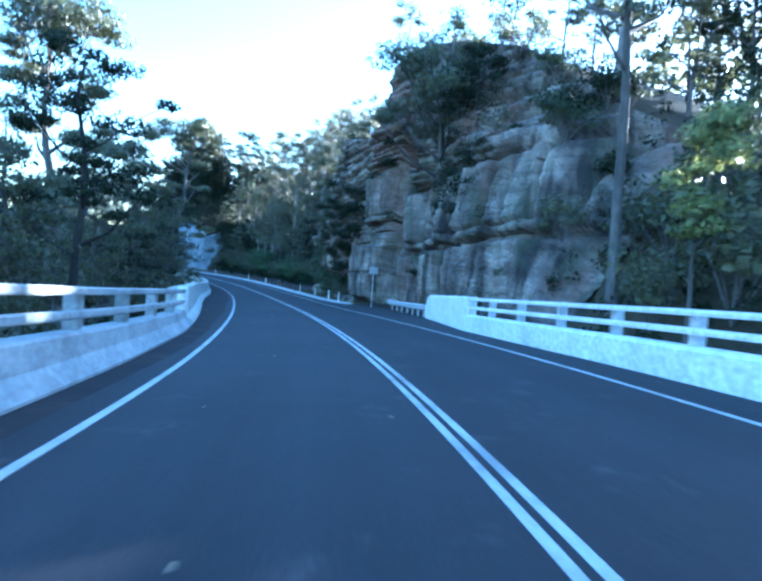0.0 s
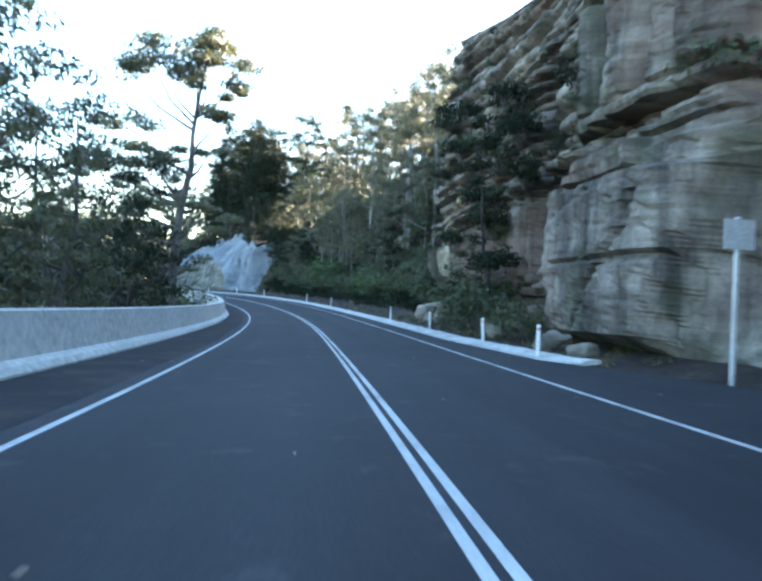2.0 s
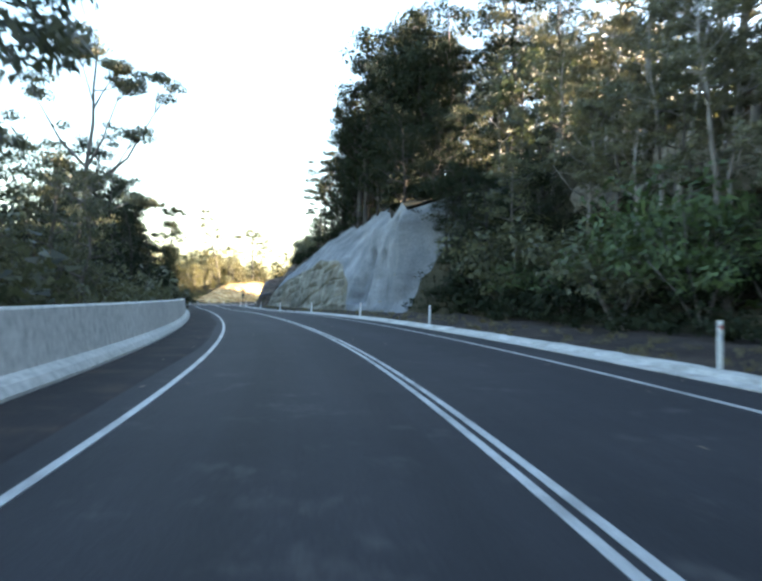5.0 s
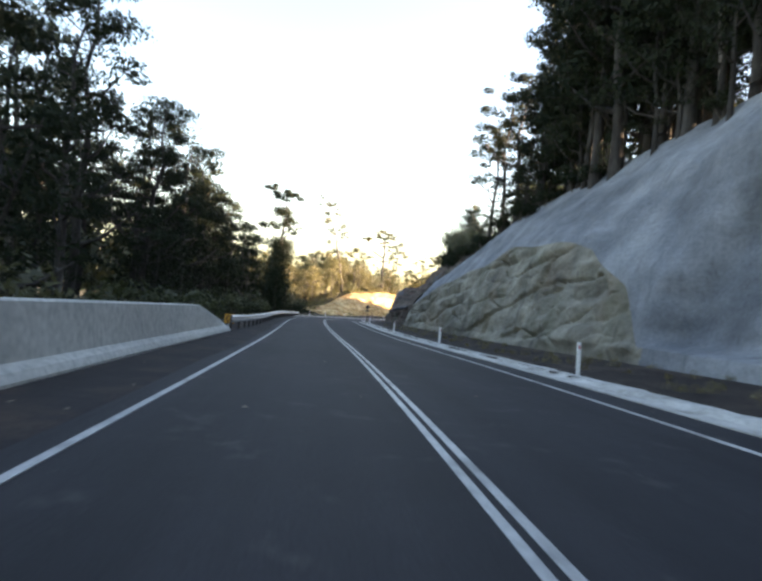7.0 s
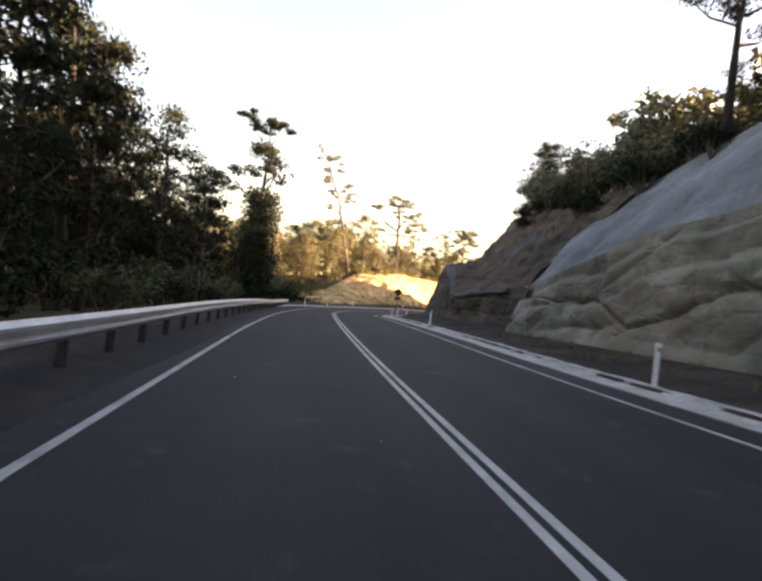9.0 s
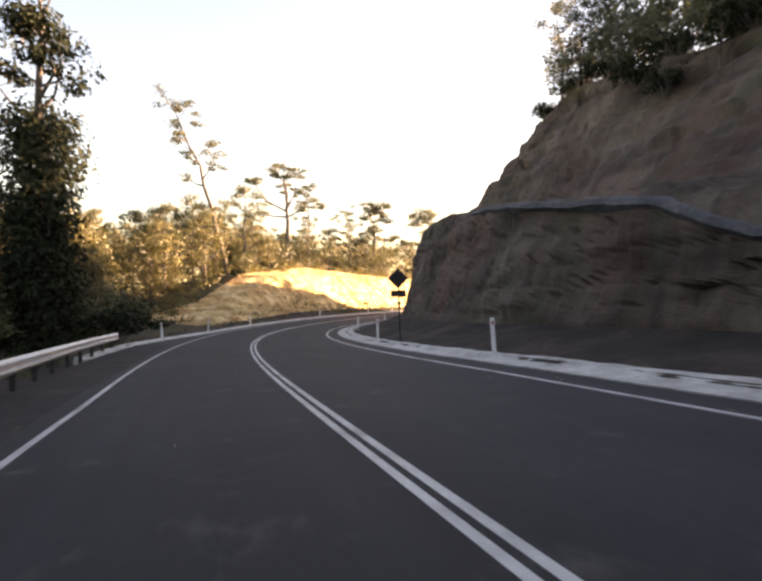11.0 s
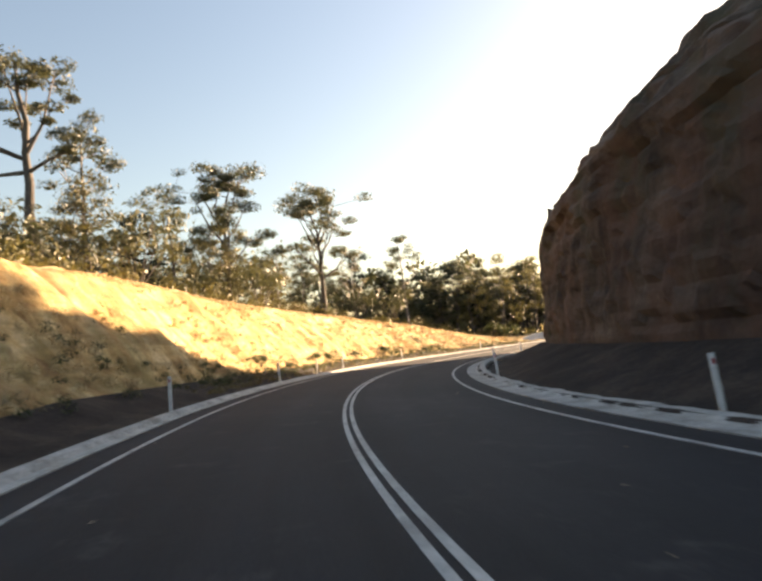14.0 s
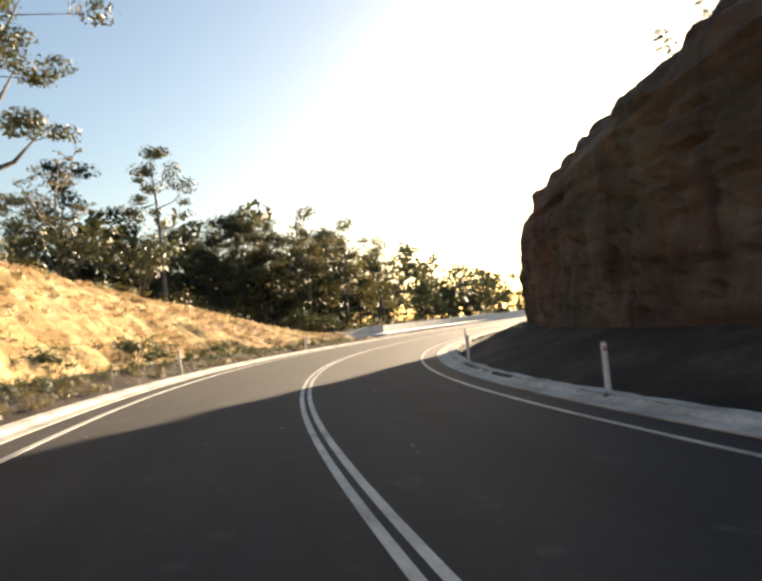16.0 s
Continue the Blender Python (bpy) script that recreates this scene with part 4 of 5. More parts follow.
def guide_post(m):
    ob = root("guide_post", m, "white plastic roadside guide post with a small reflector", "guide post", "guide posts")
    blade = part("blade", box_bm(-0.046, 0.046, -0.025, 0.025, -0.25, 0.84, 0.01), POST_WHITE, ob)
    part("reflector", box_bm(-0.026, 0.026, -0.031, -0.024, 0.68, 0.76, 0.002), REFLECTOR, blade, "small red reflector")
    return ob


first_post = guide_post(spot(52.8, 5.35, 0.03))
for k, (s, d) in enumerate(((57.9, 5.4), (66.7, 5.55), (77.4, 5.75), (98.2, 5.7), (108.0, 5.9), (124.6, 5.6), (138.1, 5.8), (151.5, 5.2), (166.5, 4.85), (183.9, 5.0),
                            (206.5, 5.0), (222.9, 4.95), (235.7, 5.1), (254.9, 5.3), (272.7, 5.3), (289.6, 5.2), (306.1, 5.15), (319.0, 5.15), (332.0, 5.15))):
    copy_thing(first_post, spot(s, d, 0.05) @ pose(0, 0, 0, 0, (k * 37 % 7 - 3) * 1.0, 0))
for k, s in enumerate((243.4, 253.8, 264.0, 281.7, 294.6, 301.0, 306.0, 318.0, 334.0)):
    copy_thing(first_post, spot(s, -4.95, 0.1) @ pose(0, 0, 0, 0, (k * 53 % 7 - 3) * 1.0, 0))

# far barrier round the last bend
setting(sweep("barrier_far", span(345, 400, 1.0), lambda s: [(d - float(np.interp(s, [345, 352, 400], [7.2, 6.2, 6.0])), z * min(1.0, 0.3 + (s - 345) / 6)) for d, z in ((0, -0.3), (0, 0.3), (-0.12, 0.4), (-0.18, 1.05), (-0.42, 1.05), (-0.6, -0.5))], WHITE_PAINT), "sunlit pale concrete barrier on the far bend")


# ---- trees and shrubs ----
def tube(V, F, pts, radii, n=7):
    base = len(V)
    pts = [Vector(p) for p in pts]
    for k, p in enumerate(pts):
        t = (pts[min(k + 1, len(pts) - 1)] - pts[max(k - 1, 0)]).normalized()
        u = t.cross(Vector((0.3, 1, 0.1))).normalized()
        v = t.cross(u)
        for j in range(n):
            a = 2 * math.pi * j / n
            V.append(p + (u * math.cos(a) + v * math.sin(a)) * radii[k] * (1 + 0.08 * math.sin(3 * a + k)))
    for k in range(len(pts) - 1):
        for j in range(n):
            a, b = base + k * n + j, base + k * n + (j + 1) % n
            F.append((a, b, b + n, a + n))
    F.append(tuple(range(base + (len(pts) - 1) * n, base + len(pts) * n)))


def sprays(rng, centres, radii, count, size, squash=0.6, droop=0.5, thin=1.0):
    """Leaf sprays in clumps: three-cornered blades that face out of flat-bottomed domes."""
    c = np.repeat(np.array(centres, float), count, 0)
    r = np.repeat(np.array(radii, float), count)
    n = len(c)
    q = rng.normal(size=(n, 3))
    q /= np.linalg.norm(q, axis=1, keepdims=True)
    q *= (rng.uniform(0.2, 1.08, n) ** 0.45)[:, None]
    q[:, 2] *= np.where(q[:, 2] < 0, 0.45, 1.0) * squash
    p = c + q * r[:, None]
    face = q / (np.linalg.norm(q, axis=1, keepdims=True) + 1e-6) + rng.normal(0, 0.38, (n, 3)) + np.array((0, 0, 0.3))
    u = rng.normal(size=(n, 3))
    u[:, 2] -= droop * 1.2
    w = np.cross(u, face)
    w /= np.linalg.norm(w, axis=1, keepdims=True)
    u = np.cross(face, w)
    u /= np.linalg.norm(u, axis=1, keepdims=True)
    length = size * rng.uniform(0.7, 1.5, n)[:, None]
    wide = length * rng.uniform(0.34, 0.55, n)[:, None] * thin
    a = p - u * length * 0.5
    V = np.stack([a + w * wide * 0.5, p + u * length * 0.5, a - w * wide * 0.5], 1).reshape(-1, 3)
    return V, np.arange(3 * n).reshape(-1, 3)


def make_tree(kind, seed, height, bare, reach, limbs, leaves, leaf_mat, bark, label, size=0.34, lean=0.0, girth=1.0, clump=1.0, spread_z=0.62, ivy=0.0, forks=3, arms=()):
    """A gum: bending tapered trunk, forked limbs, open crown of clumps at the limb ends."""
    leaves, size, spread_z = int(leaves * 1.3), size * 0.9, spread_z * 0.85
    rng = np.random.default_rng(seed)
    ob = root(kind, Matrix.Identity(4), label, "tree")
    V, F, tips, rad = [], [], [], []
    n = 9
    bend = rng.normal(0, 0.02, (n, 2)).cumsum(0) * height
    trunk = [Vector((bend[k, 0] * k / n + lean * height * (k / (n - 1)) ** 1.4, bend[k, 1] * k / n, height * 0.92 * k / (n - 1) - (0.6 if k == 0 else 0))) for k in range(n)]
    r0 = 0.017 * height * girth
    tube(V, F, trunk, [r0 * (1.35 if k == 0 else 1) * (1 - 0.82 * k / (n - 1)) for k in range(n)], 7)
    for i in range(limbs):
        f = bare + (1 - bare) * (i + rng.uniform(0, 0.8)) / limbs
        x = f * (n - 1)
        k = min(int(x), n - 2)
        start = trunk[k].lerp(trunk[k + 1], x - k)
        az = i * 2.4 + rng.uniform(-0.5, 0.5)
        out = reach * height * rng.uniform(0.6, 1.1) * (1.15 - 0.55 * (f - bare) / (1 - bare))
        rise = out * rng.uniform(0.35, 0.95)
        mid = start + Vector((math.cos(az) * out * 0.5, math.sin(az) * out * 0.5, rise * 0.3))
        end = start + Vector((math.cos(az) * out, math.sin(az) * out, rise))
        tube(V, F, [start, mid, end], [r0 * (1 - f) * 0.55 + 0.03, r0 * (1 - f) * 0.3 + 0.025, 0.02], 4)
        tips.append(end), rad.append(rng.uniform(0.8, 1.25) * clump * height * 0.062)
        for _ in range(forks):
            b = mid.lerp(end, rng.uniform(0, 0.9))
            tip = b + Vector(rng.normal(0, 1, 3)) * out * 0.33 + Vector((0, 0, out * 0.2))
            tube(V, F, [b, b.lerp(tip, 0.5) + Vector((0, 0, 0.1)), tip], [0.035, 0.025, 0.012], 3)
            tips.append(tip), rad.append(rng.uniform(0.55, 1.0) * clump * height * 0.062)
    for f, dx, dy, rise, r in arms:
        x = min(f * (n - 1), n - 1.01)
        start = trunk[int(x)].lerp(trunk[int(x) + 1], x - int(x))
        end = start + Vector((dx, dy, rise))
        mid = start.lerp(end, 0.5) + Vector((rng.normal(0, 0.3), rng.normal(0, 0.3), -0.15 * rise))
        tube(V, F, [start, mid, end], [r0 * (1 - f) * 0.55 + 0.05, r0 * (1 - f) * 0.3 + 0.04, 0.02], 6)
        for _ in range(4):
            tip = end + Vector((rng.normal(0, 0.7), rng.normal(0, 0.7), rng.normal(0, 0.25))) * r
            tube(V, F, [mid.lerp(end, 0.7), tip], [0.03, 0.012], 4)
            tips.append(tip), rad.append(r * rng.uniform(0.6, 0.95))
    tips.append(trunk[-1]), rad.append(clump * height * 0.06)
    if ivy:
        for k in range(110):
            f = 0.02 + 0.6 * k / 109
            x = f * (n - 1)
            base = trunk[int(x)].lerp(trunk[int(x) + 1], x - int(x))
            az = k * 2.4
            tips.append(base + Vector((math.cos(az), math.sin(az), 0)) * ivy * rng.uniform(0.2, 0.6)), rad.append(ivy * rng.uniform(0.7, 1.0))
    mesh_ob("trunk", V, F, bark, ob, smooth=True)
    LV, LF = sprays(rng, tips, rad, max(12, int(leaves / len(tips))), size, spread_z)
    mesh_ob("crown", LV, LF, leaf_mat, ob)
    return ob


def make_shrub(seed, height, wide, leaves, leaf_mat, label, size=0.22):
    rng = np.random.default_rng(seed)
    ob = root("shrub", Matrix.Identity(4), label, "shrub")
    V, F, tips, rad = [], [], [], []
    for i in range(9 if leaves > 300 else 5):
        az, out = i * 2.4 + rng.uniform(-0.4, 0.4), wide * rng.uniform(0.15, 0.5)
        tip = Vector((math.cos(az) * out, math.sin(az) * out, height * rng.uniform(0.35, 0.85)))
        tube(V, F, [Vector((0, 0, -0.2)), tip * 0.5 + Vector((0, 0, 0.1)), tip], [0.04, 0.03, 0.012], 4)
        tips.append(tip), rad.append(rng.uniform(0.22, 0.4) * wide)
    mesh_ob("stem", V, F, BARK, ob, smooth=True)
    LV, LF = sprays(rng, tips, rad, int(leaves * 1.6) // len(tips), size * 0.8, 0.8, 0.2)
    mesh_ob("foliage", LV, LF, leaf_mat, ob)
    return ob


TALL = [make_tree("gum_tree", 1, 20, 0.5, 0.2, 9, 2001, LEAF_GUM, PALE_BARK, "tall grey-green gum tree with a bare pale trunk", 0.36, 0.0, 1.0, 1.2, 0.6, 0.0, 2),
        make_tree("gum_tree", 2, 18, 0.45, 0.25, 10, 2001, LEAF_GUM, BARK, "tall gum tree with an open spreading crown", 0.36, 0.0, 1.0, 1.2, 0.6, 0.0, 2),
        make_tree("gum_tree", 3, 22, 0.4, 0.17, 12, 2001, LEAF_SHADED, BARK, "tall dark gum tree with a narrow crown", 0.42, 0.0, 1.0, 1.15, 0.55, 0.0, 2)]
MID = [make_tree("gum_tree", 4, 12, 0.2, 0.24, 10, 2001, LEAF_GUM, BARK, "young gum tree with olive foliage", 0.38, 0.0, 1.0, 1.5, 0.65, 0.0, 2),
       make_tree("gum_tree", 5, 11, 0.12, 0.26, 11, 1696, LEAF_GREEN, BARK, "leafy green forest tree with a full crown", 0.38, 0.0, 1.0, 1.7, 0.8, 0.0, 2),
       make_tree("gum_tree", 6, 13, 0.15, 0.22, 11, 1696, LEAF_SHADED, BARK, "dark leafy forest tree with a full crown", 0.4, 0.0, 1.0, 1.7, 0.8, 0.0, 2)]
NEAR = [make_tree("forest_tree", 14, 12, 0.18, 0.24, 11, 2500, LEAF_GUM, BARK, "gum tree with fine olive foliage beyond the wall", 0.25, 0.0, 1.0, 1.5, 0.6),
        make_tree("forest_tree", 15, 11, 0.1, 0.26, 11, 2500, LEAF_SHADED, DARK_BARK, "dark fine-leaved tree beyond the wall", 0.25, 0.0, 1.0, 1.6, 0.75)]
FOREST = [make_tree("forest_tree", 16, 20, 0.12, 0.16, 14, 2262, LEAF_SHADED, DARK_BARK, "tall dark forest tree with foliage down to the ground", 0.46, 0.0, 1.0, 1.5, 0.8, 0.0, 2),
          make_tree("forest_tree", 17, 17, 0.18, 0.18, 13, 2175, LEAF_SHADED, DARK_BARK, "dark forest tree with a ragged full crown", 0.44, 0.0, 1.0, 1.45, 0.7, 0.0, 2)]
# crowns this dark stand for gums against the bright sky
INKY = [make_tree("forest_tree", 51, 19, 0.26, 0.18, 13, 3600, LEAF_SHADED, DARK_BARK, "tall gum with clumped crown, leaves blackened like a backlit silhouette", 0.28, 0.0, 1.0, 1.1, 0.5, 0.0, 3),
        make_tree("forest_tree", 52, 16, 0.34, 0.2, 11, 3200, LEAF_SHADED, DARK_BARK, "gum with separate hanging leaf clumps, leaves coloured as in shade", 0.27, 0.0, 1.0, 1.15, 0.45, 0.0, 3)]
BANK = [make_tree("gum_tree", 21, 11, 0.14, 0.24, 12, 2175, LEAF_OLIVE, BARK, "golden-olive gum tree with a full ragged crown", 0.32, 0.0, 1.0, 2.1, 0.8, 0.0, 2),
        make_tree("gum_tree", 22, 12, 0.28, 0.26, 11, 2001, LEAF_GUM, BARK, "gum tree with clumped grey-olive crown", 0.32, 0.0, 1.1, 1.9, 0.6, 0.0, 2)]
HILL = [make_tree("gum_tree", 61, 13, 0.3, 0.25, 10, 2300, LEAF_HILL, PALE_BARK, "grey-olive hillside gum with a pale trunk", 0.3, 0.0, 0.9, 1.4, 0.6, 0.0, 2),
        make_tree("gum_tree", 62, 18, 0.5, 0.22, 9, 2400, LEAF_HILL, PALE_BARK, "tall pale-trunked gum catching the sun in its crown", 0.3, 0.03, 0.8, 1.3, 0.6, 0.0, 2)]
SHRUB = [make_shrub(7, 2.2, 2.8, 480, LEAF_GREEN, "dense green roadside shrub", 0.27),
         make_shrub(8, 1.8, 2.6, 460, LEAF_SHADED, "low dark scrub bush on the slope", 0.28),
         make_shrub(9, 3.2, 3.4, 560, LEAF_GUM, "tall olive-green scrub bush", 0.33),
         make_shrub(10, 1.4, 2.2, 360, LEAF_DRY, "dry yellowish scrub bush", 0.22)]
LUSH = make_shrub(12, 2.4, 3.0, 620, LEAF_LUSH, "lush bright green shrub at the foot of the forest", 0.25)
THICKET = make_shrub(13, 4.6, 4.6, 900, LEAF_OLIVE, "tall golden-olive thicket bush behind the bank", 0.36)
_used = set()
_pick = random.Random(5)


def plant(ob, s, d, scale=1.0, sink=0.15, turn=None, up=None, tall=None):
    x, y, z = place(s, d, (land(s, d) if up is None else up) - sink)
    m = pose(x, y, z, 0, 0, _pick.uniform(0, 360) if turn is None else turn)
    if ob.name in _used:
        made = copy_thing(ob, m)
    else:
        _used.add(ob.name)
        made = ob
        made.matrix_basis = m
    made.scale = (scale, scale, scale * (_pick.uniform(0.92, 1.12) if tall is None else tall))
    return made


def scatter(kinds, count, s0, s1, d0, d1, low=0.8, high=1.2, group="", power=1.0):
    """Plants spread evenly over a stretch, row by row with some disorder."""
    for k in range(count):
        s = s0 + (s1 - s0) * ((k * 0.618034) % 1.0) + _pick.uniform(-1, 1)
        d = d0 + (d1 - d0) * _pick.random() ** power
        ob = plant(_pick.choice(kinds), s, d, _pick.uniform(low, high))
        if group:
            ob["group"] = group


W1, W2 = "forest on the valley side", "forest on the hillside"
# valley side, beyond the wall
scatter(NEAR, 26, 28, 160, -9, -15, 0.7, 1.0, W1)
scatter(MID, 14, 24, 156, -15, -30, 0.7, 0.95, W1, 1.2)
scatter(SHRUB[:3], 20, 24, 160, -7.2, -11, 0.8, 1.4, W1)
scatter(TALL[:2], 4, 90, 150, -18, -34, 0.7, 0.9, W1)
scatter(INKY, 8, 160, 198, -11, -20, 0.75, 1.0, W1)
scatter(FOREST, 5, 172, 198, -20, -28, 0.6, 0.8, W1, 1.2)
scatter(NEAR[1:], 7, 160, 200, -12, -20, 0.6, 0.8, W1)
scatter(FOREST, 11, 196, 224, -13, -26, 0.65, 0.9, W1, 1.2)
scatter(MID[2:], 20, 210, 246, -12.5, -28, 0.75, 0.95, W1)
scatter(FOREST, 14, 222, 262, -14, -24, 0.45, 0.58, W1)
scatter(SHRUB[:2], 26, 168, 262, -8.2, -14, 0.9, 1.5, W1)
scatter(MID + TALL[:2], 6, 2, 24, -9, -28, 0.85, 1.2, W1)
# hillside on the right, beyond the cliff
scatter(SHRUB[:3], 26, 81, 139, 10.8, 22, 0.5, 1.05, W2, 1.3)
scatter(NEAR, 3, 88, 98, 12.4, 16, 0.3, 0.4, W2)
scatter(NEAR[1:], 5, 81.5, 87, 11.2, 14, 0.28, 0.42, W2)
scatter(NEAR, 8, 104, 138, 11.5, 18, 0.45, 0.75, W2)
scatter(HILL[1:], 13, 108, 136, 25, 34, 1.0, 1.22, W2)
scatter(SHRUB[:2], 8, 128, 139, 9.9, 12.5, 0.6, 1.0, W2)
scatter(HILL, 24, 102, 138, 14.5, 24, 0.6, 0.95, W2)
scatter(HILL[:1] + MID[1:2], 12, 104, 138, 15, 23, 0.5, 0.75, W2)
scatter(HILL[:1], 5, 86, 104, 27, 33, 0.4, 0.6, W2)
scatter(HILL + TALL[:2], 14, 107, 138, 18, 36, 0.8, 1.0, W2)
# above the cliff and before it
scatter(MID, 8, 34, 80, 14, 22, 0.45, 0.7, W2)
scatter(FOREST, 5, 14, 36, 22, 38, 0.6, 0.8, W2)
scatter(SHRUB[:3], 9, 28, 78, 12.5, 17, 0.5, 1.0, W2)
scatter(MID[2:], 4, 14, 28, 17, 22, 0.6, 0.8, W2)
scatter(MID, 8, 18, 40, 14.5, 26, 0.45, 0.65, W2)
scatter(SHRUB[1:3], 9, 17, 30, 9.5, 14, 0.6, 1.1, W2)
scatter(MID[2:] + TALL, 7, 0, 18, 17, 30, 0.8, 1.15, W2)
# above the sprayed slope and the cutting
scatter([TALL[1], TALL[2], INKY[0]], 11, 143, 188, 18, 28, 0.85, 1.1, W2)
scatter(INKY, 6, 156, 178, 16.5, 21, 0.8, 1.0, W2)
scatter(FOREST, 8, 158, 190, 17, 24, 0.65, 0.85, W2)
scatter(FOREST, 9, 157, 184, 16.6, 19.5, 0.7, 0.95, W2)
scatter(FOREST, 5, 180, 191, 15.4, 19, 0.5, 0.7, W2)
scatter(INKY, 7, 174, 190, 15.5, 22, 0.65, 0.95, W2)
scatter(HILL + MID[2:], 12, 141, 166, 17, 30, 0.75, 1.0, W2)
scatter(MID, 6, 141, 188, 18, 26, 0.8, 1.1, W2)
scatter(SHRUB, 14, 141, 212, 16.5, 21, 0.7, 1.2, W2)
scatter(MID[2:], 11, 210, 236, 16.5, 21, 0.2, 0.32, W2)
scatter(SHRUB[1:3], 13, 206, 236, 16.2, 19, 0.6, 1.1, W2)
# added behind the brow to throw streaky shade across the road onto the bank
scatter(MID, 5, 304, 330, 22, 27, 0.3, 0.4, W2)
scatter(MID, 5, 300, 322, 12.5, 17, 0.12, 0.18, W2)
scatter(SHRUB, 12, 212, 345, 17.5, 26, 0.35, 0.8, W2)
for k in range(16):
    s = 206 + 2.1 * k
    d, z = section_at(RIGHT, s)[4]
    plant(SHRUB[1 + k % 2], s, d - 0.4 + 0.5 * (k % 3), 0.6 + 0.15 * (k % 4), up=z - 0.1)["group"] = W2
scatter(NEAR[1:], 5, 208, 226, 15.8, 18.5, 0.24, 0.36, W2)
# on the sunny bank and the far bend
W3 = "sunlit trees behind the bank"
scatter(BANK, 26, 250, 292, -16.5, -32, 0.65, 0.95, W3)
scatter(BANK, 16, 258, 304, -15, -26, 0.45, 0.65, W3)
scatter(BANK, 20, 264, 326, -30, -42, 0.75, 0.95, W3)
scatter([THICKET], 26, 258, 322, -23, -42, 1.1, 1.8, W3)
scatter(BANK, 9, 292, 306, -17, -32, 0.4, 0.6, W3)
scatter(BANK, 18, 308, 346, -16, -34, 0.55, 0.8, W3)
scatter(TALL[:2], 4, 262, 345, -22, -36, 0.5, 0.7, W3)
scatter([SHRUB[1], SHRUB[2], SHRUB[2], SHRUB[3]], 26, 246, 346, -13.5, -22, 0.7, 1.3, W3)
scatter(BANK, 14, 344, 376, -13, -30, 0.8, 1.05, W3)
scatter(NEAR, 12, 340, 374, -13, -22, 0.65, 0.9, W3)
scatter(FOREST, 10, 300, 385, -24, -38, 0.4, 0.55, W3)
scatter(MID, 3, 376, 400, -12, -30, 0.6, 0.9, W3)
scatter(SHRUB[:1], 8, 298, 330, -6.2, -6.9, 0.25, 0.45, W3)
scatter(MID, 5, 356, 425, 20, 34, 0.4, 0.6, W3)
# single trees that stand out
umbrella = make_tree("gum_tree", 31, 24, 0.84, 0.12, 3, 13000, LEAF_GUM, BARK, "tall umbrella-crowned gum with a stout grey trunk beyond the wall", 0.33, 0.0, 1.2, 0.9, 0.55, 0.0, 3,
                     ((0.76, -5.2, 0.5, 4.6, 2.0), (0.8, 3.2, 0, 4.6, 2.0), (0.8, -2.6, 2, 4.8, 2.1), (0.82, 0.6, -2, 4.6, 2.1), (0.78, -3.4, -1.5, 4.6, 2.0), (0.8, 0.8, 2.2, 4.8, 2.0), (0.68, 2.6, 1, 3.4, 1.3),
                      (0.6, -4.8, 0, 3.6, 1.7), (0.5, -4.0, 0.8, 2.4, 1.6), (0.5, -2.4, -1.2, 3.4, 1.4), (0.58, 1.6, 0, 2.2, 1.2), (0.46, 1.3, 0.6, 0.8, 1.0), (0.48, -6.2, 0, 3.0, 1.6), (0.36, 2.0, 0, 2.0, 1.5), (0.4, -3.4, 1, 2.0, 1.8), (0.34, -2.6, -0.6, 1.4, 1.8)))
plant(umbrella, 89.3, -9.2, 1.0, tall=1.0, turn=facing(89.3))
plant(umbrella, 51.0, -16.4, 1.05, tall=1.05, turn=facing(51) + 140)
leafy_gum = make_tree("gum_tree", 63, 17, 0.3, 0.19, 14, 6500, LEAF_GUM, BARK, "dense grey-green gum close behind the barrier wall", 0.26, 0.0, 0.9, 1.15, 0.6, 0.0, 3)
plant(leafy_gum, 108.1, -10.0, 1.0), plant(TALL[1], 172, -17.4, 1.0)
plant(TALL[2], 94.5, 17.3, 0.62, tall=1.5), plant(TALL[0], 95.8, 17.6, 0.6, tall=1.6), plant(TALL[0], 103.3, 19.1, 0.6, tall=1.5), plant(TALL[0], 112.8, 20.8, 0.62, tall=1.5)
plant(TALL[0], 32.6, 17.0, 1.0), plant(TALL[0], 58.5, 11.6, 0.55)
spreading = make_tree("gum_tree", 53, 21, 0.86, 0.1, 2, 5200, LEAF_GUM, BARK, "wide open-crowned gum beyond the wall end", 0.28, 0.0, 0.9, 0.8, 0.5, 0.0, 3,
                      ((0.52, 5.4, 0, 7.0, 1.2), (0.5, 3.2, 1, 4.4, 1.3), (0.6, -4.2, 0, 5.0, 1.5), (0.72, -1.2, 0, 5.2, 1.6), (0.48, -5.2, 1, 3.4, 1.4), (0.42, 4.0, -1, 1.6, 1.4), (0.8, 1.8, 0, 3.2, 1.3), (0.6, 2.4, -1.4, 5.4, 1.3), (0.4, -3.4, -1, 1.4, 1.4)))
plant(spreading, 150, -13.2, 1.0, tall=1.16, turn=facing(150))
plant(TALL[1], 21, 10.3, 0.75, tall=1.5), plant(MID[1], 19, 12.6, 0.55), plant(TALL[1], 22, 18, 0.9)
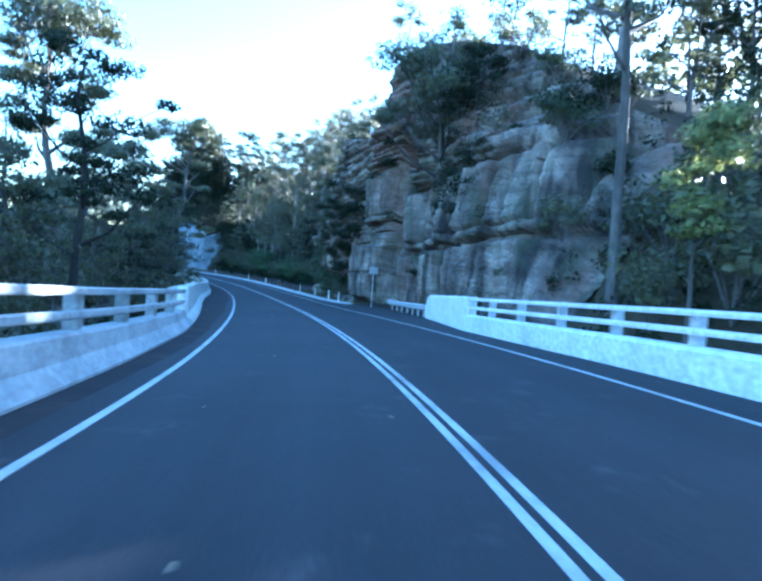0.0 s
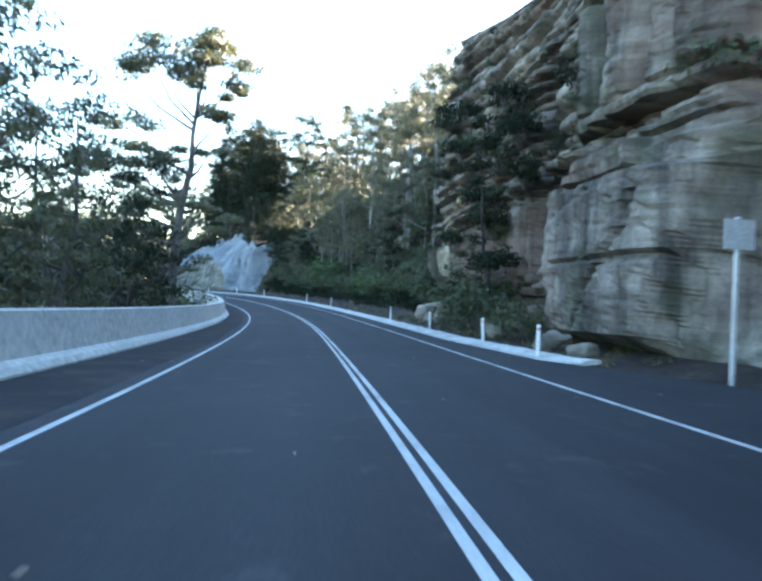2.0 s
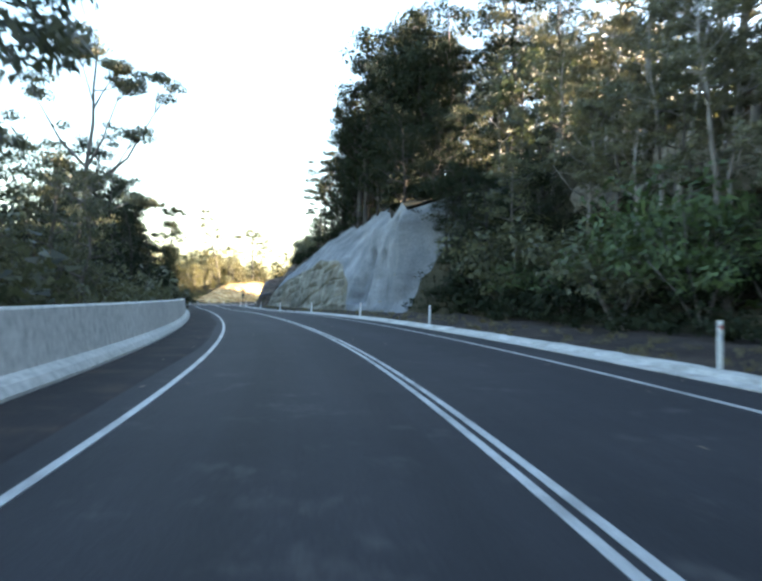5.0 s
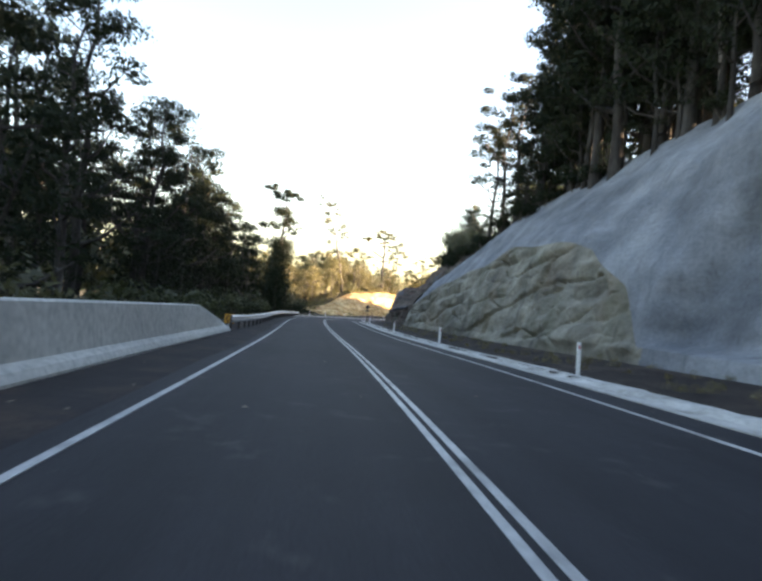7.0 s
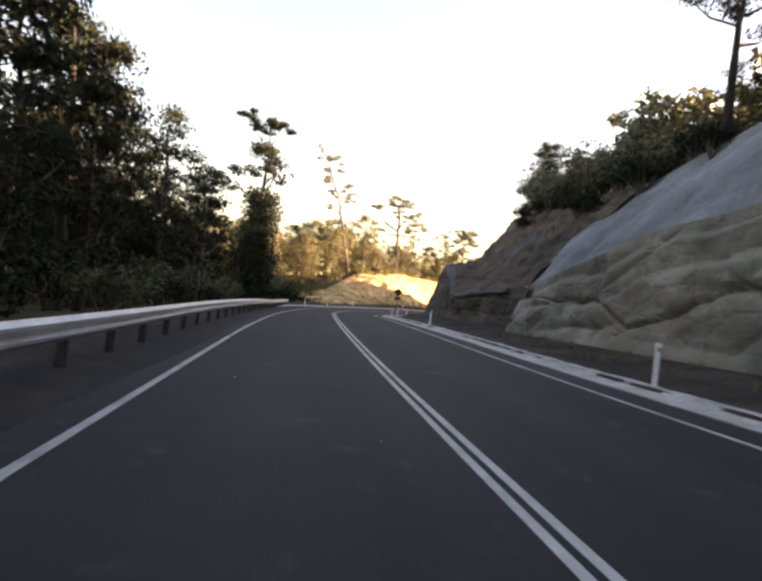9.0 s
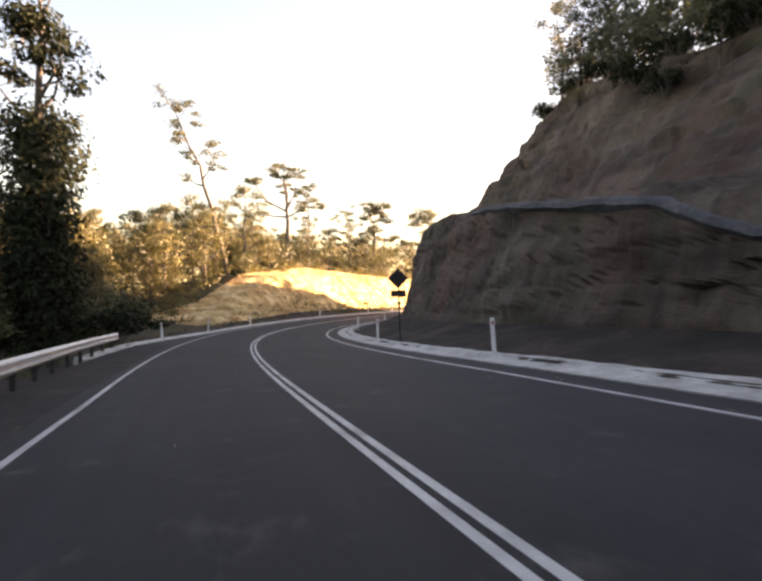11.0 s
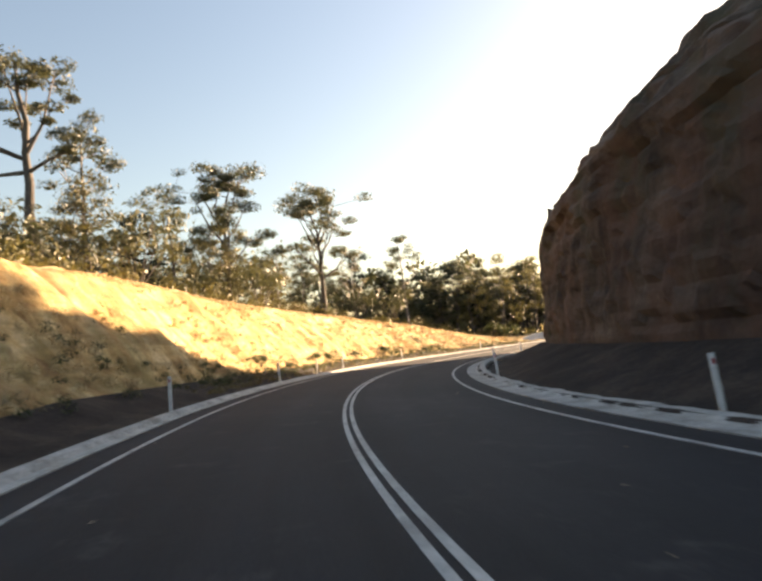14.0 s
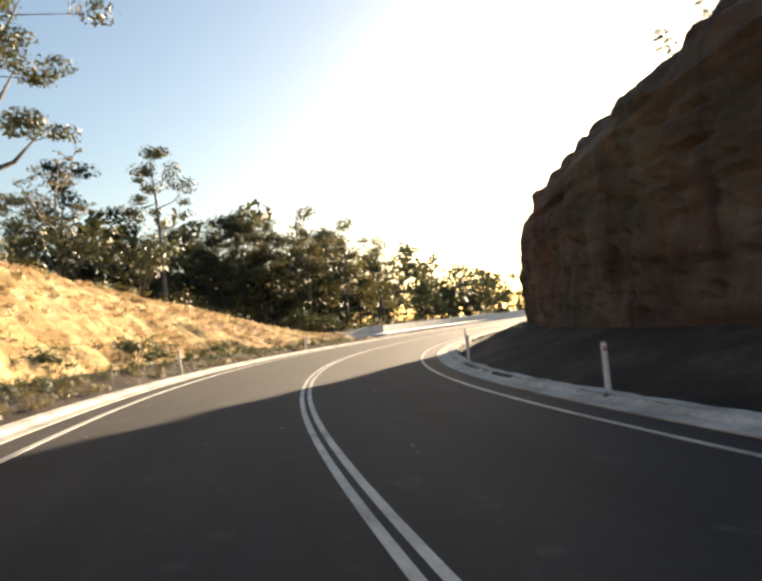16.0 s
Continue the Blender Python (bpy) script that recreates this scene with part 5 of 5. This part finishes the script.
# its dark leaf carries the shade of the hill
ivy_tree = make_tree("forest_tree", 33, 23, 0.66, 0.1, 4, 12000, LEAF_SHADED, BARK, "tall tree clad in ivy behind the guard rail, leaves coloured as in shade", 0.4, 0.0, 1.1, 1.0, 0.7, 2.3, 2,
                     ((0.58, -5.4, 0, 2.8, 1.5), (0.6, -3.0, 0.8, 3.0, 1.4), (0.62, 1.4, 0, 3.2, 1.5), (0.66, 0.6, -1, 3.6, 1.4), (0.84, -1.4, 0, 3.4, 1.1), (0.86, -3.4, 0, 4.0, 0.9), (0.88, 1.0, 0, 2.2, 1.0)))
plant(ivy_tree, 246.4, -12.3, 1.0, tall=1.0, turn=facing(246.4))
leaning = make_tree("gum_tree", 35, 24, 0.5, 0.12, 12, 3000, LEAF_GUM, BARK, "thin leaning gum with sparse foliage on the bank", 0.26, 0.27, 0.8, 0.7, 0.6, 0.0, 2)
plant(leaning, 281, -16.6, 1.0, tall=1.0, turn=facing(281) + 180)
forked = make_tree("gum_tree", 37, 19, 0.66, 0.14, 4, 4600, LEAF_GUM, BARK, "forked spreading gum with flat leaf clumps on the bank", 0.28, 0.0, 1.5, 0.8, 0.42, 0.0, 3,
                   ((0.6, -7.5, 0, 6.0, 1.3), (0.6, -2.5, 1, 8.0, 1.5), (0.62, 2.6, 0, 5.4, 1.4), (0.55, -7.0, 1, 1.4, 1.0), (0.55, 4.4, -1, 0.6, 1.0), (0.66, 0.4, 0, 4.6, 1.2), (0.6, -5.0, -2, 5.0, 1.2)))
plant(forked, 300, -22.5, 1.0, tall=1.0, turn=facing(300)), plant(TALL[0], 305, -24, 0.75)
bank_gum = make_tree("gum_tree", 39, 13, 0.8, 0.14, 3, 6500, LEAF_GUM, BARK, "dense-clumped gum on top of the bank", 0.26, 0.05, 1.3, 1.2, 0.6, 0.0, 3,
                     ((0.34, -2.8, 0.6, 2.6, 1.4), (0.38, 2.6, -0.4, 2.8, 1.4), (0.45, 0.6, 2.6, 3.0, 1.3), (0.45, -0.8, -2.6, 3.2, 1.3), (0.55, -3.0, -0.6, 4.2, 1.5), (0.58, 2.8, 0.8, 3.6, 1.5), (0.62, -1.6, 1.6, 5.0, 1.4), (0.66, 1.2, -1.6, 4.6, 1.5), (0.7, 0.2, 0.4, 4.6, 1.4)))
plant(bank_gum, 321, -14.2, 1.0), plant(bank_gum, 313, -18, 1.0), plant(bank_gum, 346, -17, 0.8), plant(bank_gum, 356, -22, 0.9), plant(bank_gum, 364, -18, 0.85)
plant(TALL[0], 335, -15.2, 0.55)
dead = make_tree("dead_tree", 41, 8, 0.25, 0.3, 9, 60, LEAF_DRY, PALE_BARK, "bare dead grey tree on the bank", 0.2, 0.1, 1.0, 0.8, 0.6, 0.0, 4)
plant(dead, 327, -15.5, 1.0), plant(dead, 318.5, -17.5, 0.9)
# on ledges of the cliff
gully = make_tree("gum_tree", 57, 14, 0.7, 0.2, 4, 6500, LEAF_GUM, DARK_BARK, "dark-trunked gum leaning out of a gully in the cliff", 0.26, 0.12, 0.65, 1.1, 0.6, 0.0, 3,
                  ((0.4, -4.2, 2.0, 4.2, 1.6), (0.45, -1.0, -4.6, 4.6, 1.7), (0.5, -2.6, 4.4, 4.4, 1.6), (0.6, -2.0, -2.2, 4.8, 1.7), (0.55, -3.6, -1.4, 5.4, 1.6), (0.62, -1.4, 2.4, 4.6, 1.6), (0.7, -1.6, 0.4, 4.6, 1.6)))
plant(gully, 43.4, 9.6, 1.0, up=4.6, tall=1.0, turn=facing(44.5))
# stands in shade here; its leaf colour supplies the sunlit look
wattle = make_tree("wattle_tree", 59, 7, 0.45, 0.16, 6, 2200, LEAF_SUNLIT, BARK, "yellow-green wattle beyond the bridge parapet, leaves brightened as if sunlit", 0.2, 0.0, 0.7, 1.5, 0.8, 0.0, 2)
plant(wattle, 16.5, 9.9, 1.0)
sapling = make_tree("gum_tree", 55, 14, 0.6, 0.12, 8, 1500, LEAF_SHADED, DARK_BARK, "thin dark gum rooted on the cliff ledge", 0.25, 0.1, 0.55, 0.9, 0.6, 0.0, 2)
plant(sapling, 40.6, 9.6, 1.0, up=4.0), plant(TALL[1], 65, -15, 0.95), plant(NEAR[0], 50, -12.4, 1.05), plant(NEAR[0], 58, -12, 1.2)
plant(NEAR[0], 43.5, 10.4, 0.95, up=8.4), plant(NEAR[1], 38.5, 10.7, 0.7, up=8.8), plant(NEAR[0], 34, 10.6, 0.4, up=7.4), plant(NEAR[1], 39.2, 9.6, 0.5, up=4.2), plant(NEAR[1], 37.2, 9.6, 0.55, up=4.3), plant(NEAR[1], 35.6, 9.7, 0.5, up=4.2)
for s, d, z, k in ((36, 9.8, 5.5, 0.9), (33.5, 9.9, 5.2, 0.8), (58, 8.8, 9, 0.7), (63, 8.4, 8.5, 0.9), (68, 8.3, 6.0, 1.0), (71, 8.1, 9.5, 0.8), (55, 9.6, 12, 0.7), (31, 9.6, 0.1, 0.9), (62, 7.4, 0.3, 0.6)):
    plant(SHRUB[0] if z < 1 else SHRUB[1], s, d, k, up=z)
for s, d, z, k in ((62, 8.3, 6.5, 0.7), (64.5, 8.2, 10.5, 0.8), (66.5, 8.5, 8.0, 0.9), (72.5, 8.2, 4.5, 0.7), (74.5, 8.4, 12.5, 0.8), (76, 8.6, 9.0, 0.6), (59, 9.6, 14, 0.8), (50.5, 9.6, 6.3, 0.9), (52, 10.3, 10.5, 0.9), (28, 11.5, 9, 1.0), (39, 10.2, 6.4, 0.7), (47.5, 10.6, 13, 0.9)):
    plant(SHRUB[1] if k < 0.85 else SHRUB[0], s, d, k, up=z)
for k in range(28):
    s, z = 29 + 48 * ((k * 0.618034) % 1.0) ** 1.5, 2.5 + 15 * ((k * 0.7548777) % 1.0)
    _sec = section_at(RIGHT, s)
    if z < _sec[4, 1] - 1:
        plant(SHRUB[1] if k % 3 else SHRUB[0], s, float(np.interp(z, _sec[1:5, 1], _sec[1:5, 0])), _pick.uniform(0.3, 0.65), up=z - 0.3)
plant(SHRUB[0], 66, 7.2, 0.8, up=0.1), plant(SHRUB[0], 63.5, 7.0, 0.7, up=0.1), plant(SHRUB[0], 58.3, 6.7, 0.6, up=0.1), plant(SHRUB[2], 56.3, 6.6, 0.5, up=0.1), plant(INKY[1], 32.5, -10.8, 1.0), plant(NEAR[0], 30, -13.5, 1.0)
# thicket along the foot of the forest slope and against the sprayed slope's end
scatter(SHRUB[1:3], 26, 99, 138, 10.4, 13.0, 0.7, 1.2, W2)
scatter(NEAR, 9, 129, 140, 11.2, 16.5, 0.5, 0.75, W2)
scatter(NEAR + HILL[:1], 8, 104, 134, 13, 20, 0.5, 0.7, W2)
for s, d, k in ((117.0, 12.4, 1.7), (119.4, 12.0, 1.45), (115.4, 11.6, 1.2), (122.2, 11.4, 1.0), (101.5, 11.6, 1.5), (103.4, 11.2, 1.2), (99.6, 12.2, 1.3), (127.5, 11.6, 0.9)):
    plant(LUSH, s, d, k)
for s, d, z, k in ((62.6, 6.9, 0.1, 1.0), (64.2, 7.2, 0.1, 1.25), (66.4, 7.4, 0.1, 1.1), (63.6, 7.8, 2.6, 0.9), (65.4, 7.8, 4.6, 0.9)):
    plant(SHRUB[1] if z > 1 else SHRUB[0], s, d, k, up=z)
plant(NEAR[1], 65.0, 7.4, 0.38, up=0.2), plant(sapling, 63.0, 7.3, 0.75, up=0.2)
scatter(SHRUB[:2], 22, 83.5, 101, 10.2, 17, 0.8, 1.4, W2)
scatter(NEAR[1:], 3, 84, 94, 11.5, 14, 0.28, 0.38, W2)
scatter(SHRUB[1:2], 14, 140, 154, 11.5, 17, 0.8, 1.4, W2)
scatter(NEAR[1:], 6, 138, 145, 10.6, 15, 0.5, 0.75, W2)
scatter(NEAR[1:], 14, 160, 190, 15.6, 18.5, 0.6, 0.9, W2)
scatter(NEAR[1:], 6, 190, 208, 15.6, 18.5, 0.22, 0.34, W2)
# darker trees and thick scrub filling in behind the bank
scatter(NEAR + MID[2:], 16, 264, 342, -17.5, -32, 0.6, 0.85, W3)
# gums in the shade-dark leaf along the brow above the sprayed slope
scatter(INKY + FOREST, 11, 160, 188, 15.8, 19.0, 0.95, 1.2, W2)
for s, d, k in ((198.2, 15.4, 0.78), (195.4, 15.8, 0.85), (191.6, 16.0, 0.98), (187.8, 16.6, 1.05)):
    plant(INKY[1], s, d, k)
for s, d, k in ((193.4, 15.4, 0.38), (197.4, 15.3, 0.3), (189.6, 15.6, 0.42), (186.0, 15.8, 0.45)):
    plant(NEAR[1], s, d, k)
# gums on the brow of the cutting
for kind, s, d, k in ((0, 256.0, 20.4, 0.66), (0, 252.5, 21.0, 0.6), (1, 248.5, 20.4, 0.6), (1, 244.0, 20.0, 0.58), (1, 240.0, 19.6, 0.55)):
    plant(NEAR[kind], s, d, k)
scatter(SHRUB[1:3], 10, 238, 259, 18.9, 20.4, 0.6, 0.95, W2)
# low trees added on the hilltop only to shade the end of the bank
for s, d, k in ((314.0, 21.0, 0.3), (318.0, 21.6, 0.34), (326.0, 21.4, 0.32), (333.0, 21.6, 0.3), (338.5, 20.6, 0.28)):
    plant(NEAR[0], s, d, k)
# big gums in the shade-dark leaf behind the guard rail
for kind, s, d, k in ((0, 179.0, -12.4, 0.85), (0, 190.0, -12.2, 0.82), (1, 204.5, -12.4, 0.92)):
    plant(INKY[kind], s, d, k)
scatter(SHRUB[1:2], 12, 176, 214, 13.6, 16.5, 0.8, 1.3, W2)
plant(SHRUB[0], 346, -11, 1.1), plant(SHRUB[0], 348.5, -10.5, 0.8)


def tufts():
    """Grass and weeds along the verges, in one mesh of blades."""
    rng = np.random.default_rng(19)
    tips, rad = [], []
    for s0, s1, d0, d1, n in ((286, 346, -5.0, -6.9, 420), (205, 290, -5.9, -9.0, 160), (141, 206, 6.6, 9.3, 160), (50, 140, 5.9, 9.0, 260), (300, 345, -8.0, -13.5, 120)):
        for _ in range(n):
            s, d = rng.uniform(s0, s1), d0 + (d1 - d0) * rng.random() ** 1.3
            tips.append(place(s, d, land(s, d) + 0.08)), rad.append(rng.uniform(0.1, 0.28))
    V, F = sprays(rng, tips, rad, 22, 0.16, 0.6, -1.2, 0.3)
    tagged(mesh_ob("verge_grass", V, F, LEAF_DRY), "dry grass tufts along the verges", "grass", kind="stuff")
    tips, rad = [], []
    for s0, s1, d0, d1, n in ((288, 345, -5.7, -7.2, 430), (262, 290, -6.2, -8.5, 60), (52, 80, 6.0, 8.5, 90), (205, 245, -5.6, -8.0, 70)):
        for _ in range(n):
            s, d = rng.uniform(s0, s1), d0 + (d1 - d0) * rng.random()
            tips.append(place(s, d, land(s, d) + 0.1)), rad.append(rng.uniform(0.12, 0.34))
    V, F = sprays(rng, tips, rad, 26, 0.17, 0.6, -1.0, 0.35)
    tagged(mesh_ob("weeds", V, F, LEAF_GREEN), "low green weeds along the road edge", "weeds", kind="stuff")


tufts()


def road_litter():
    """Fallen leaves and flakes of bark lying on the seal, thickest near its edges."""
    rng = np.random.default_rng(29)
    V, F = [], []
    for _ in range(420):
        s, side = rng.uniform(2, 335), rng.choice((-1, 1))
        d = side * (4.6 - 4.4 * rng.random() ** 2.2)
        if d < edge_left(s) + 0.1 or d > edge_right(s) - 0.1:
            continue
        a, r = rng.uniform(0, 6.3), rng.uniform(0.02, 0.055)
        for k, (u, w) in enumerate(((-1, 0), (0, 0.4), (1, 0), (0, -0.4))):
            V.append(place(s + r * (u * math.cos(a) - w * math.sin(a)), d + r * (u * math.sin(a) + w * math.cos(a)), 0.016 + 0.008 * (k % 2)))
        n = len(V)
        F.append((n - 4, n - 3, n - 2, n - 1))
    tagged(mesh_ob("road_litter", V, F, LEAF_LITTER), "fallen dry leaves and bark flakes on the asphalt", "leaf litter", kind="stuff")


road_litter()


def undergrowth():
    """Ferns and low scrub over the forest slopes, in one mesh."""
    rng = np.random.default_rng(23)
    tips, rad = [], []
    for s0, s1, d0, d1, n in ((82, 139, 9.2, 24, 560), (98, 139, 9.6, 16, 300), (83, 100, 12, 20, 200), (14, 26, 9, 16, 60), (14, 52, 13, 34, 170), (244, 262, -9, -18, 60), (344, 380, -9, -26, 140), (205, 262, -9, -20, 150)):
        for _ in range(n):
            s, d = rng.uniform(s0, s1), d0 + (d1 - d0) * rng.random()
            h = rng.uniform(0.3, 1.1)
            tips.append(place(s, d, land(s, d) + h * 0.5)), rad.append(h)
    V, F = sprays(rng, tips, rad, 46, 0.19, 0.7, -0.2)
    tagged(mesh_ob("undergrowth", V, F, LEAF_SHADED), "dark ferns and low scrub on the forest slopes", "undergrowth", kind="stuff")


undergrowth()


def bank_scrub():
    """Yellow-green scrub along the top of the bank, in one mesh."""
    rng = np.random.default_rng(31)
    tips, rad = [], []
    for s0, s1, d0, d1, n in ((258, 348, -13.2, -24, 430), (256, 342, -15, -27, 160), (246, 264, -12, -26, 110), (344, 372, -10.5, -24, 90)):
        for _ in range(n):
            s, d = rng.uniform(s0, s1), d0 + (d1 - d0) * rng.random() ** 1.3
            h = rng.uniform(0.4, 1.4) * (1.0 if d1 > -26.5 else 1.5)
            tips.append(place(s, d, land(s, d) + h * 0.5)), rad.append(h)
    V, F = sprays(rng, tips, rad, 60, 0.22, 0.75, -0.1)
    tagged(mesh_ob("bank_scrub", V, F, LEAF_OLIVE), "yellow-green scrub along the top of the bank", "scrub", kind="stuff")


bank_scrub()


def loose_straw():
    """Tufts of loose straw standing off the mulched bank, in one mesh."""
    rng = np.random.default_rng(37)
    tips, rad = [], []
    for _ in range(1300):
        s, d = rng.uniform(268, 346), -6.8 - 6.8 * rng.random()
        tips.append(place(s, d, land(s, d) + 0.05)), rad.append(rng.uniform(0.12, 0.3))
    V, F = sprays(rng, tips, rad, 16, 0.24, 0.35, 0.5, 0.3)
    tagged(mesh_ob("loose_straw", V, F, STRAW_BLADE), "loose yellow straw strewn over the bank", "straw", kind="stuff")


loose_straw()


def far_woods():
    """Distant trees in one mesh of clumps."""
    rng = np.random.default_rng(77)
    tips, rad = [], []
    for s0, s1, d0, d1, n in ((0, 150, -40, -120, 70), (150, 265, -20, -60, 170), (244, 428, -36, -110, 190), (340, 428, -18, -46, 110), (428, 520, -70, 40, 110), (-40, 150, 32, 58, 60), (150, 262, 28, 56, 230)):
        for _ in range(n):
            s, d = rng.uniform(s0, s1), d0 + (d1 - d0) * rng.random()
            x, y, z = place(s, d, land(s, d) - 0.5)
            h = rng.uniform(8, 14)
            for _k in range(6):
                tips.append((x + rng.normal(0, h * 0.14), y + rng.normal(0, h * 0.14), z + h * rng.uniform(0.3, 0.95)))
                rad.append(h * rng.uniform(0.1, 0.2))
    ob = mesh_ob("far_woods", *sprays(rng, tips, rad, 17, 1.12, 0.7), LEAF_GUM)
    return tagged(ob, "distant gum woodland on the slopes", "woods", kind="stuff")


far_woods()
